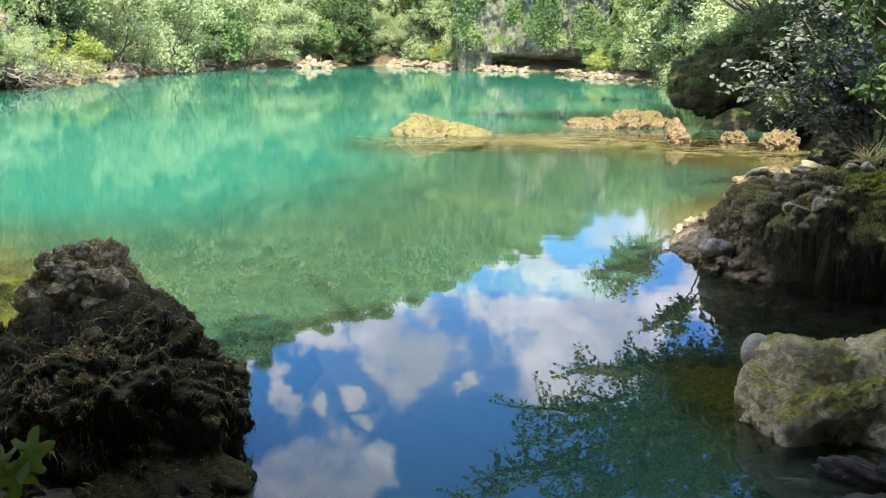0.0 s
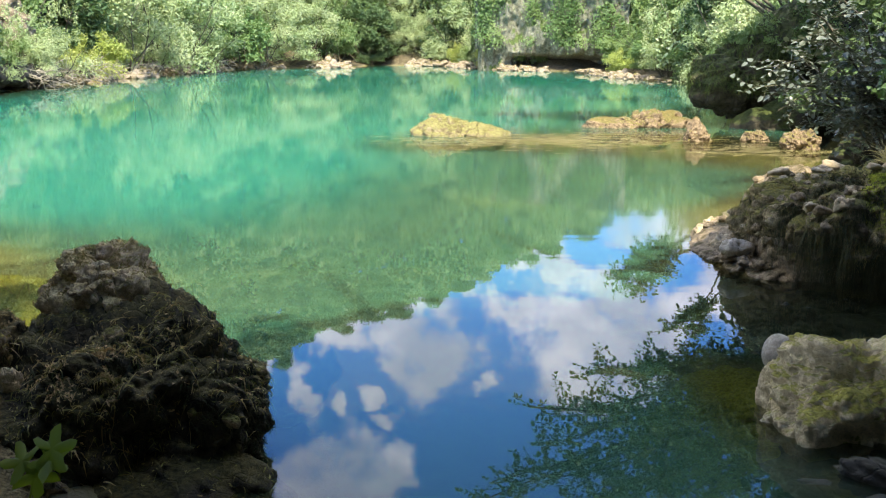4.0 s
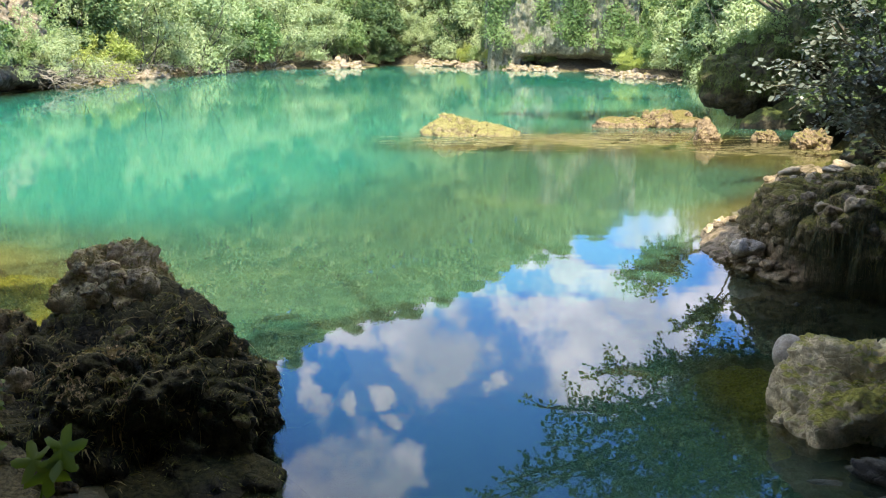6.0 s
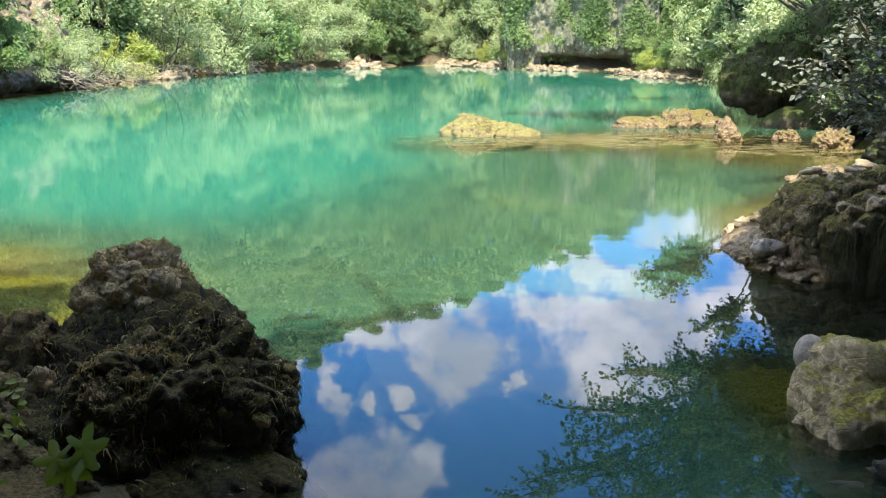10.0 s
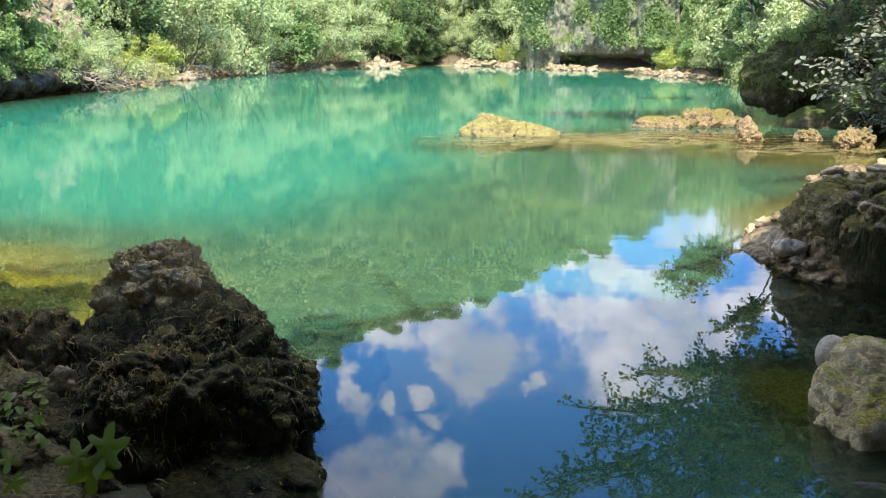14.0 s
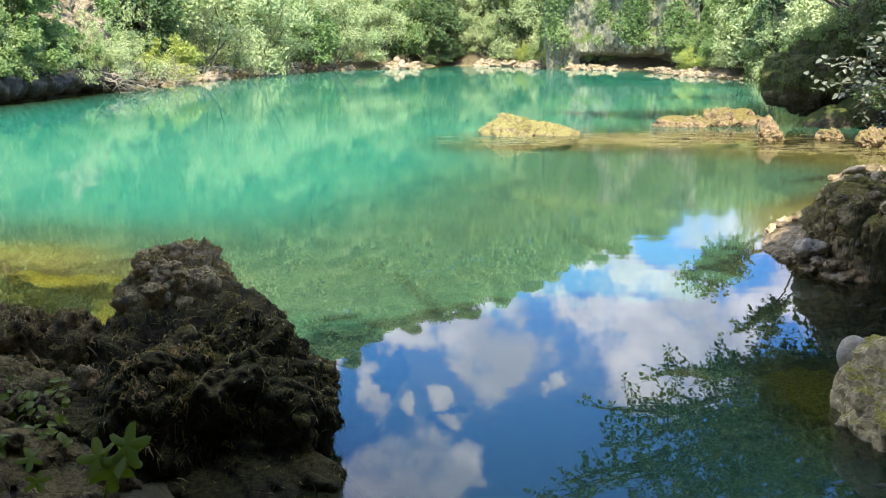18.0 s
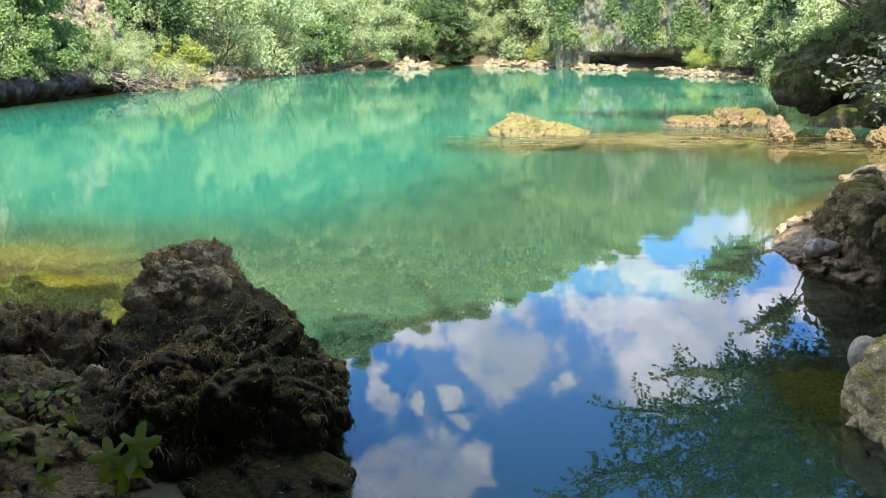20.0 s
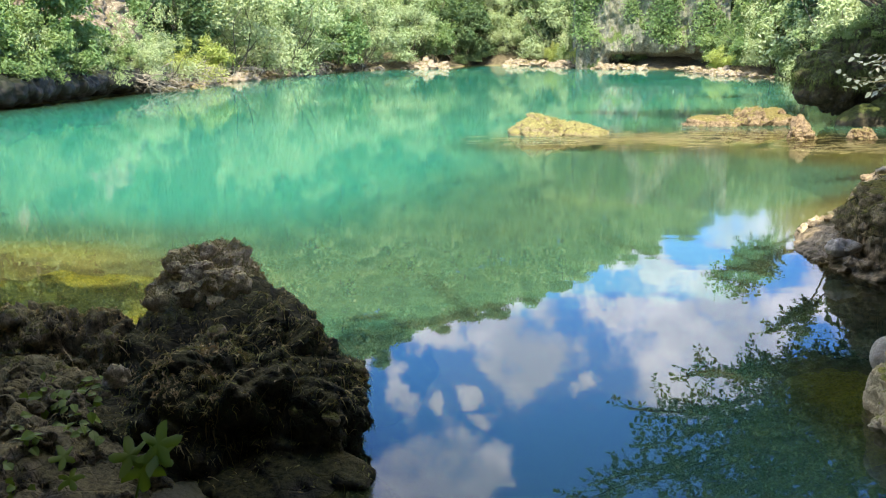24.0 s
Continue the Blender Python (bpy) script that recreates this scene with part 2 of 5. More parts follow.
def water_material():
    """Milky turquoise water: clear where it is shallow, a mirror where it is seen flat."""
    m, t = material("turquoise_water")
    geo = t.node("ShaderNodeNewGeometry")
    pos = geo.outputs["Position"]
    depth = t.node("ShaderNodeAttribute", {"attribute_name": "depth"}).outputs["Fac"]
    patch = t.ramp(t.noise(t.scaled(pos, 0.10, 0.16, 1), 1.0, 3), 0.38, 0.68, 0.2, 1.0)
    away = t.node("ShaderNodeSeparateXYZ", Vector=pos).outputs[1]
    patch = t.math("MULTIPLY", patch, t.ramp(away, 7.0, 24.0, 0.4, 1.1))
    swell = t.noise(t.scaled(pos, 0.35, 1.1, 1), 1.0, 2, 0.5)
    rip = t.noise(t.scaled(pos, 0.3, 3.6, 1), 1.0, 2, 0.45)
    h = t.math("ADD", t.math("MULTIPLY", swell, 0.0008), t.math("MULTIPLY", t.math("MULTIPLY", rip, patch), 0.0011))
    bmp = t.node("ShaderNodeBump", Strength=1.0, Distance=1.0, Height=h)
    fres = t.node("ShaderNodeFresnel", IOR=1.33, Normal=bmp).outputs[0]
    fres = t.math("DIVIDE", fres, t.math("ADD", 1.0, t.math("MULTIPLY", fres, t.ramp(away, 14.0, 32.0, 1.15, 0.25))))
    mott = t.noise(t.scaled(pos, 0.12, 0.05, 1), 1.0, 4)
    teal = t.mix(t.ramp(mott, 0.35, 0.65), (0.011, 0.138, 0.092), (0.036, 0.175, 0.114))
    olive = t.mix(mott, (0.019, 0.070, 0.047), (0.029, 0.079, 0.044))
    olive = t.mix(t.ramp(t.noise(t.scaled(pos, 0.8, 0.45, 1), 1.0, 3), 0.50, 0.78), olive, (0.043, 0.084, 0.039))
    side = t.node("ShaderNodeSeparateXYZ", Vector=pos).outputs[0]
    # shallows: yellow weed on the left, darkened on the right for the bank's shade
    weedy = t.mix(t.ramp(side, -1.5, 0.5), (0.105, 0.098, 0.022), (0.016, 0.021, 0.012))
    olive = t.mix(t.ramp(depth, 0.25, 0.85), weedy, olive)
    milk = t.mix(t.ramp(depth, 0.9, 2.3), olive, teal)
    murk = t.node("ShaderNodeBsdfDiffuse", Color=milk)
    clear = t.node("ShaderNodeBsdfTransparent", Color=(0.74, 0.76, 0.56))
    thick = t.math("SUBTRACT", 1.0, t.math("EXPONENT", t.math("MULTIPLY", depth, -2.4)))
    body_sh = t.node("ShaderNodeMixShader", i0=thick, i1=clear, i2=murk)
    mirror = t.node("ShaderNodeBsdfGlossy", Color=(1, 1, 1), Roughness=t.math("MINIMUM", t.ramp(away, 8.5, 11.5, 0.006, 0.04), t.ramp(away, 16.0, 26.0, 0.04, 0.032)), Normal=bmp)
    finish(t, t.node("ShaderNodeMixShader", i0=fres, i1=body_sh, i2=mirror))
    return m


MAT_GROUND = ground_material()
MAT_WATER = water_material()


# ---------- mesh helpers ----------
class Build:
    """Collects vertices and faces for one mesh."""

    def __init__(self):
        self.v, self.f, self.n = [], [], 0

    def add(self, verts, faces):
        verts = np.asarray(verts, dtype=float)
        self.v.append(verts)
        self.f.extend(tuple(i + self.n for i in q) for q in faces)
        self.n += len(verts)

    def mesh(self, name, mat, smooth=True):
        me = bpy.data.meshes.new(name)
        me.from_pydata(np.concatenate(self.v).tolist(), [], self.f)
        me.materials.append(mat)
        if smooth:
            me.polygons.foreach_set("use_smooth", [True] * len(me.polygons))
        me.update()
        return me


def thing(name, label, category, at=(0, 0, 0), group="", kind=""):
    ob = new(name)
    ob.location = at
    ob.empty_display_size = 0.1
    return tagged(ob, label, category, group, kind)


def part(name, me, parent, label="", kind=""):
    """Links a mesh as one part under a thing; the mesh is in the parent's own space."""
    ob = new(name, me)
    ob.parent = parent
    if label:
        ob["label"] = label
    if kind:
        ob["kind"] = kind
    return ob


def tube(b, pts, radii, sides=6):
    pts = [Vector(p) for p in pts]
    rings = []
    for i, p in enumerate(pts):
        d = (pts[min(i + 1, len(pts) - 1)] - pts[max(i - 1, 0)]).normalized()
        a = d.cross(Vector((0.31, 0.2, 0.93))).normalized()
        c = d.cross(a)
        for k in range(sides):
            t = 2 * math.pi * k / sides
            rings.append(p + (a * math.cos(t) + c * math.sin(t)) * radii[i])
    faces = []
    for i in range(len(pts) - 1):
        for k in range(sides):
            k2 = (k + 1) % sides
            faces.append((i * sides + k, i * sides + k2, (i + 1) * sides + k2, (i + 1) * sides + k))
    faces.append(tuple(range(sides))[::-1])
    faces.append(tuple((len(pts) - 1) * sides + k for k in range(sides)))
    b.add([tuple(p) for p in rings], faces)


def branch(b, rng, start, way, length, r0, steps=6, bend=0.25, lift=0.05, sides=5, r1=0.25):
    """A tapering, wandering limb. Returns its points."""
    p, d = Vector(start), Vector(way).normalized()
    pts = [p.copy()]
    for _ in range(steps):
        d = (d + Vector((rng.gauss(0, bend), rng.gauss(0, bend), rng.gauss(0, bend) + lift))).normalized()
        p = p + d * (length / steps)
        pts.append(p.copy())
    tube(b, pts, [r0 * (1 - (1 - r1) * i / steps) for i in range(steps + 1)], sides)
    return pts


def unit(a):
    return a / np.maximum(np.linalg.norm(a, axis=1, keepdims=True), 1e-9)


def add_leaves(b, rs, pos, normal, size, aspect=0.5, droop=0.25, tangent=None, six=False):
    """Leaves at pos: a folded blade each, pointed at both ends."""
    n = len(pos)
    normal = unit(normal)
    tan = unit(np.cross(normal, rs.normal(size=(n, 3)))) if tangent is None else unit(tangent - normal * (tangent * normal).sum(1, keepdims=True))
    side = np.cross(normal, tan)
    s = (size * rs.uniform(0.65, 1.35, n))[:, None]
    if not six:
        v = np.stack([pos - tan * s * 0.5, pos + side * s * aspect * 0.5 + normal * s * 0.08,
                      pos + tan * s * 0.5 - normal * s * droop, pos - side * s * aspect * 0.5 + normal * s * 0.08], 1)
        f = [(i, i + 1, i + 2, i + 3) for i in range(0, 4 * n, 4)]
    else:
        w1, w2 = aspect * 0.5, aspect * 0.38
        v = np.stack([pos, pos + tan * s * 0.3 + side * s * w1 + normal * s * 0.07, pos + tan * s * 0.68 + side * s * w2 + normal * s * 0.03 - normal * s * droop * 0.4,
                      pos + tan * s - normal * s * droop, pos + tan * s * 0.68 - side * s * w2 + normal * s * 0.03 - normal * s * droop * 0.4,
                      pos + tan * s * 0.3 - side * s * w1 + normal * s * 0.07, pos + tan * s * 0.45 - normal * s * droop * 0.2], 1)
        f = []
        for i in range(0, 7 * n, 7):
            f += [(i, i + 6, i + 1), (i + 1, i + 6, i + 2), (i + 2, i + 6, i + 3), (i + 3, i + 6, i + 4), (i + 4, i + 6, i + 5), (i + 5, i + 6, i)]
    b.add(v.reshape(-1, 3), f)


def leaf_cloud(b, rs, blobs, n, size, aspect=0.55, shell=0.4, up=0.45):
    """n leaves over the shells of blobs (x, y, z, rx, ry, rz)."""
    blobs = np.array(blobs, dtype=float)
    wgt = (blobs[:, 3] * blobs[:, 4] + blobs[:, 4] * blobs[:, 5] + blobs[:, 3] * blobs[:, 5])
    which = rs.choice(len(blobs), n, p=wgt / wgt.sum())
    d = unit(rs.normal(size=(n, 3)))
    d[:, 2] = np.where(d[:, 2] < -0.35, -d[:, 2] * 0.8, d[:, 2])
    q = blobs[which]
    lobes = 1 + 0.16 * np.sin(d[:, 0] * 7 + which * 1.7) * np.cos(d[:, 1] * 6 + which) + 0.12 * np.sin(d[:, 2] * 11 + which * 0.6)
    rad = rs.uniform(0, 1, n) ** shell * lobes
    pos = q[:, :3] + d * q[:, 3:] * rad[:, None]
    nrm = d * 0.7 + np.array([0, 0, up]) + rs.normal(scale=0.42, size=(n, 3))
    add_leaves(b, rs, pos, nrm, size, aspect)


ICO = {}


def ico(sub):
    if sub not in ICO:
        bm = bmesh.new()
        bmesh.ops.create_icosphere(bm, subdivisions=sub, radius=1)
        bm.verts.index_update()
        ICO[sub] = (np.array([v.co[:] for v in bm.verts]), [tuple(v.index for v in f.verts) for f in bm.faces])
        bm.free()
    return ICO[sub]


def stone(b, centre, lumps, sub=4, rough=0.10, freq=2.2, crag=0.05, crag_freq=6.0, grit=0.012, seed=0, soft=0.06, flake=0.0, flake_freq=5.0, strata=0.0, dents=(), ridge=0.0, ridge_freq=5.0):
    """A boulder: the outer skin of lumps (x, y, z, rx, ry, rz about centre), weathered by noise. Returns points and outward ways."""
    d, faces = ico(sub)
    d = unit(d)
    best = np.full(len(d), 1e-6)
    for lx, ly, lz, rx, ry, rz in lumps:
        s = np.array([rx, ry, rz])
        c, e = np.array([lx, ly, lz]) / s, d / s
        A, B, C = (e * e).sum(1), (e * c).sum(1), (c * c).sum() - 1
        disc = B * B - A * C
        t = np.where(disc > 0, (B + np.sqrt(np.maximum(disc, 0))) / A, 0)
        k = soft
        h = np.clip(0.5 + 0.5 * (t - best) / k, 0, 1)
        best = best + (t - best) * h + k * h * (1 - h)
    p = d * best[:, None]
    off = Vector((seed * 3.7, seed * 1.3, seed * 2.1))
    amount = np.empty(len(p))
    for i, q in enumerate(p):
        v = Vector(q)
        a = noise.fractal(v * freq + off, 0.9, 2.1, 5) * rough
        near = noise.voronoi(v * crag_freq + off * 0.7)[0]
        a += (0.28 - near[0] * near[0] * 1.3) * crag * 1.6
        if sub > 5:
            near = noise.voronoi(v * crag_freq * 3.1 + off)[0]
            a += (0.28 - near[0] * near[0] * 1.3) * crag * 0.55
        a += noise.fractal(v * freq * 9 + off, 0.7, 2.2, 3) * grit
        if ridge:
            a += ridge * (abs(noise.fractal(v * ridge_freq + off, 0.8, 2.0, 3)) + 0.4 * abs(noise.fractal(v * ridge_freq * 3.3 + off, 0.8, 2.0, 2)) - 0.4)
        if strata:
            a += strata * math.sin(v.z * 34 + noise.noise(v * 3 + off) * 5) * 0.5
        if flake:
            step = noise.fractal(v * flake_freq + off * 1.9, 0.9, 2.0, 3) * 4
            low = math.floor(step)
            a += flake * (low + (step - low) ** 6) / 4
        amount[i] = a
    for x, y, z, r, deep in dents:
        gap = np.linalg.norm(p + np.array(centre) - np.array([x, y, z]), axis=1) / r
        amount -= deep * np.clip(1 - gap * gap, 0, 1) ** 1.2
    p = p + d * amount[:, None]
    tri = np.array(faces)
    fn = np.cross(p[tri[:, 1]] - p[tri[:, 0]], p[tri[:, 2]] - p[tri[:, 0]])
    nrm = np.zeros_like(p)
    for k in range(3):
        np.add.at(nrm, tri[:, k], fn)
    b.add(p + np.array(centre), faces)
    return p + np.array(centre), unit(nrm)


def patches(pts, freq, level, seed):
    """Where a growth covers a surface: true in uneven patches."""
    off = Vector((seed * 1.7, seed * 0.9, seed * 2.3))
    return np.array([noise.fractal(Vector(q) * freq + off, 0.9, 2.0, 3) > level for q in pts])


def strands(b, rs, pts, way, n, length, width, hang=0.5, out=0.35, curl=0.3, segs=4):
    """Moss, roots and weed: n thin ribbons that grow from pts and hang down."""
    idx = rs.integers(0, len(pts), n)
    p, d = pts[idx].copy(), way[idx]
    jit = rs.normal(size=(n, 3))
    jit -= d * (jit * d).sum(1, keepdims=True)
    v = unit(d * out + unit(jit) * curl * 3)
    step = (length * rs.uniform(0.4, 1.5, n) / segs)[:, None]
    side = unit(np.cross(v, rs.normal(size=(n, 3)))) * (width * rs.uniform(0.5, 1.4, n))[:, None]
    rows = []
    for s in range(segs + 1):
        taper = 1 - 0.8 * s / segs
        rows.append(np.stack([p - side * taper * 0.5, p + side * taper * 0.5], 1))
        v = unit(v + np.array([0, 0, -hang / segs * 1.6]) + rs.normal(scale=curl * 0.55, size=(n, 3)))
        p = p + v * step
    v_all = np.stack(rows, 1).reshape(n, -1, 3)
    m = 2 * (segs + 1)
    f = []
    for i in range(n):
        o = i * m
        for s in range(segs):
            f.append((o + 2 * s, o + 2 * s + 1, o + 2 * s + 3, o + 2 * s + 2))
    b.add(v_all.reshape(-1, 3), f)


# ---------- the lie of the land ----------
SHORE = np.array([(-0.5, 3.0), (0.9, 3.1), (2.3, 3.5), (2.9, 5.4), (4.2, 6.2), (4.4, 7.4), (3.1, 8.3), (2.65, 8.5), (2.4, 9.0), (2.75, 10.5), (3.3, 11.8), (4.6, 13.2), (6.3, 16.5),
                  (7.6, 20.0), (9.6, 25.0), (11.0, 34.0), (12.4, 44.0), (13.1, 53.0), (12.5, 60.0), (11.8, 64.2), (12.0, 70.0), (12.4, 77.0), (9.6, 78.5), (6.9, 80.6), (5.3, 86.0), (3.5, 94.5),
                  (1.2, 96.5), (-2.5, 98.2), (-3.6, 91.0), (-4.3, 86.0), (-6.3, 85.4), (-9.7, 82.6), (-11.3, 76.8), (-13.4, 67.0), (-13.8, 58.0), (-14.0, 45.0), (-14.1, 37.7), (-15.0, 28.0), (-12.0, 17.0),
                  (-7.0, 10.0), (-3.6, 7.3), (-2.1, 6.4), (-1.3, 5.0)])


def shore_distance(x, y):
    """Metres from the waterline: positive on land, negative over the water."""
    x, y = np.asarray(x, float), np.asarray(y, float)
    best, inside = np.full(x.shape, 1e9), np.zeros(x.shape, bool)
    for (ax, ay), (bx, by) in zip(SHORE, np.roll(SHORE, -1, 0)):
        dx, dy = bx - ax, by - ay
        t = np.clip(((x - ax) * dx + (y - ay) * dy) / (dx * dx + dy * dy), 0, 1)
        best = np.minimum(best, np.hypot(x - ax - t * dx, y - ay - t * dy))
        cross = (ay > y) != (by > y)
        with np.errstate(divide="ignore", invalid="ignore"):
            inside ^= cross & (x < ax + (y - ay) * dx / (dy if dy else 1e-9))
    return np.where(inside, -best, best)


def smooth(a, b, v):
    t = np.clip((v - a) / (b - a), 0, 1)
    return t * t * (3 - 2 * t)


# shoals under the water: x, y, half length, half width, depth of their top
SHOALS = [(3.4, 20.6, 3.8, 2.5, 0.10), (5.8, 18.6, 2.0, 3.2, 0.03), (-3.9, 9.0, 2.1, 1.8, 0.38), (1.75, 5.5, 0.36, 0.9, 0.12),
          # the last three shoals let the hollow's water take that shade-dark tint
          (-3.4, 7.8, 1.8, 1.0, 0.32), (1.0, 19.4, 1.2, 0.7, 0.2), (3.1, 6.9, 1.3, 0.9, 0.08), (2.5, 4.5, 0.9, 1.1, 0.10), (3.0, 7.7, 1.0, 0.8, 0.10)]


def land(x, y):
    x, y = np.asarray(x, float), np.asarray(y, float)
    d = shore_distance(x, y)
    az = np.degrees(np.arctan2(x, np.maximum(y, 1.0)))
    far = smooth(24, 42, y)
    rise = np.interp(az, [-30, -20, -12, -7.9, -3.75, 1.85, 6.0, 8.2, 10.7, 14, 22], [0.36, 0.35, 0.31, 0.275, 0.236, 0.208, 0.170, 0.150, 0.126, 0.115, 0.13])
    crest = rise * np.minimum(np.hypot(x, y), 165.0) - 7.4
    steep = np.interp(az, [-16, 0, 8, 13], [1.25, 1.2, 0.8, 0.6])
    hill = np.maximum(d - 2.5, 0) * steep
    hill = np.minimum(hill, crest) - 0.6 * np.exp(-np.abs(hill - crest) / 2.0) * smooth(0, 3, hill)
    near = np.where(y < 20, 0.16 * np.minimum(d, 5) + np.maximum(d - 6, 0) * 0.7, 0.3 * np.minimum(d, 3) + np.maximum(d - 3, 0) * 0.55)
    near = 16 * (1 - np.exp(-near / 16))
    out = far * (0.22 * np.minimum(d, 2.0) + hill) + (1 - far) * near
    wob = 0.12 * np.sin(x * 2.3 + y * 0.7) * np.sin(y * 1.9 - x * 0.6) + 0.05 * np.sin(x * 7.1) * np.sin(y * 6.3 + x)
    out = out + wob * smooth(0.0, 1.5, d)
    # the near bank drops away steeply
    drop = 2.4 - 1.9 * np.exp(-((x - 2.3) / 1.3) ** 2 - ((y - 9.6) / 2.2) ** 2)
    depth = 2.6 * (1 - np.exp(-np.maximum(-d, 0) / drop))
    # the near part of the pool is a shelf
    shelf = smooth(-4.5, 6.0, (y - 8.3 - np.maximum(x + 4.0, 0) * 1.2 - np.maximum(x + 2.0, 0) * 1.9 + np.maximum(x - 2.0, 0) * 1.0) * 0.6)
    depth = np.minimum(depth, 0.95 + 1.7 * shelf)
    for sx, sy, a, b, top in SHOALS:
        r = np.exp(-(((x - sx) / a) ** 2 + ((y - sy) / b) ** 2))
        depth = depth * (1 - r) + np.minimum(depth, top) * r
    return np.where(d > 0, out, -depth - 0.03)


def ground_z(x, y):
    return float(land(np.array([x]), np.array([y]))[0])


def uneven(lo, hi, near_lo, near_hi, fine, growth):
    """Grid lines, fine between near_lo and near_hi and wider beyond."""
    mid = list(np.arange(near_lo, near_hi, fine))
    a, s, left = near_lo, fine, []
    while a > lo:
        s *= growth
        a -= s
        left.append(a)
    a, s, right = mid[-1], fine, []
    while a < hi:
        s *= growth
        a += s
        right.append(a)
    return np.array(left[::-1] + mid + right)


def sheet(xs, ys, zf, name, mat):
    X, Y = np.meshgrid(xs, ys)
    Z = zf(X, Y)
    nx, ny = len(xs), len(ys)
    i = (np.arange(ny - 1)[:, None] * nx + np.arange(nx - 1)[None]).ravel()
    b = Build()
    b.add(np.stack([X, Y, Z], -1).reshape(-1, 3), np.stack([i, i + 1, i + nx + 1, i + nx], 1).tolist())
    return b.mesh(name, mat), X, Y


gx, gy = uneven(-2500, 2500, -18, 18, 0.3, 1.10), uneven(-2500, 2500, 1.0, 30, 0.3, 1.06)
ground = tagged(new("ground", sheet(gx, gy, land, "ground", MAT_GROUND)[0]), "earthy wooded banks and silty weed-grown pool bed", "ground", kind="structure")
wx, wy = uneven(-22, 22, -8, 9, 0.3, 1.06), uneven(1.5, 122, 2.5, 26, 0.25, 1.05)
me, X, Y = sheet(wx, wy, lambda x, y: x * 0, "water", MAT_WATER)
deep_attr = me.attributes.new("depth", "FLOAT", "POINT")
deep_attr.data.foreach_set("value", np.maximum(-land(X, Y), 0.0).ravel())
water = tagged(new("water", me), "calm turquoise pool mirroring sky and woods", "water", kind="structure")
water.visible_shadow = False


# ---------- woods on the far banks ----------
def limb_set(ob, rng, height, spread, stems, r0):
    for k in range(stems):
        b = Build()
        a = 2 * math.pi * (k + rng.random() * 0.7) / stems
        way = (math.cos(a) * spread, math.sin(a) * spread, 1.0)
        pts = branch(b, rng, (0.08 * math.cos(a), 0.08 * math.sin(a), -0.25), way, height * rng.uniform(0.75, 1.0), r0, 6, 0.16, 0.04)
        for j in (2, 3, 4):
            branch(b, rng, pts[j], (rng.gauss(0, 1), rng.gauss(0, 1), 0.7), height * 0.35, r0 * 0.4, 4, 0.25, 0.05, 4)
        part("stem", b.mesh("stem", MAT_BARK), ob)


def bush(label, seed, width, height, mat, leaves, size, blobs=14, aspect=0.5, group="bushes along the water"):
    rng, rs = random.Random(seed), np.random.default_rng(seed)
    ob = thing("bush", label, "bush", group=group)
    limb_set(ob, rng, height * 0.8, width / height * 0.8, 5, 0.035)
    cl = []
    for _ in range(blobs):
        a, r = rng.random() * 6.283, math.sqrt(rng.random()) * 0.40 * width
        top = height * (1 - 0.55 * (r / (0.5 * width)) ** 2)
        z = rng.uniform(0.10, 0.86) * top
        s = rng.uniform(0.13, 0.24) * width
        cl.append((r * math.cos(a), r * math.sin(a), z, s, s, s * rng.uniform(0.7, 1.0)))
    # upright shoots that break the outline
    for _ in range(blobs):
        a, r = rng.random() * 6.283, math.sqrt(rng.random()) * 0.46 * width
        top = height * (1 - 0.5 * (r / (0.5 * width)) ** 2) * rng.uniform(0.8, 1.18)
        s = rng.uniform(0.035, 0.075) * width
        cl.append((r * math.cos(a), r * math.sin(a), top - 0.12 * height, s, s, s * rng.uniform(2.0, 3.6)))
    b = Build()
    leaf_cloud(b, rs, cl, int(leaves * 1.15), size, aspect)
    part("crown", b.mesh("crown", mat, False), ob)
    return ob


def forest_tree(label, seed, width, height, mat, leaves, size, group="trees on the far slope"):
    rng, rs = random.Random(seed), np.random.default_rng(seed)
    ob = thing("tree", label, "tree", group=group)
    b = Build()
    pts = branch(b, rng, (0, 0, -0.6), (0, 0, 1), height * 0.85, 0.16, 7, 0.07, 0.1, 7)
    for j in (2, 3, 4, 5, 6):
        for _ in range(2):
            branch(b, rng, pts[j], (rng.gauss(0, 1), rng.gauss(0, 1), 0.6), width * 0.45, 0.06, 4, 0.2, 0.06, 4)
    part("trunk", b.mesh("trunk", MAT_BARK), ob)
    cl = []
    for k in range(20):
        h = rng.uniform(0.22, 0.95)
        reach = 0.42 * width * math.sin(math.pi * min(h * 0.9 + 0.12, 1.0)) ** 0.7
        a, r = rng.random() * 6.283, math.sqrt(rng.random()) * reach
        s = rng.uniform(0.13, 0.22) * width
        cl.append((r * math.cos(a), r * math.sin(a), h * height, s, s, s * 0.8))
    b = Build()
    leaf_cloud(b, rs, cl, leaves, size, 0.6)
    part("crown", b.mesh("crown", mat, False), ob)
    return ob


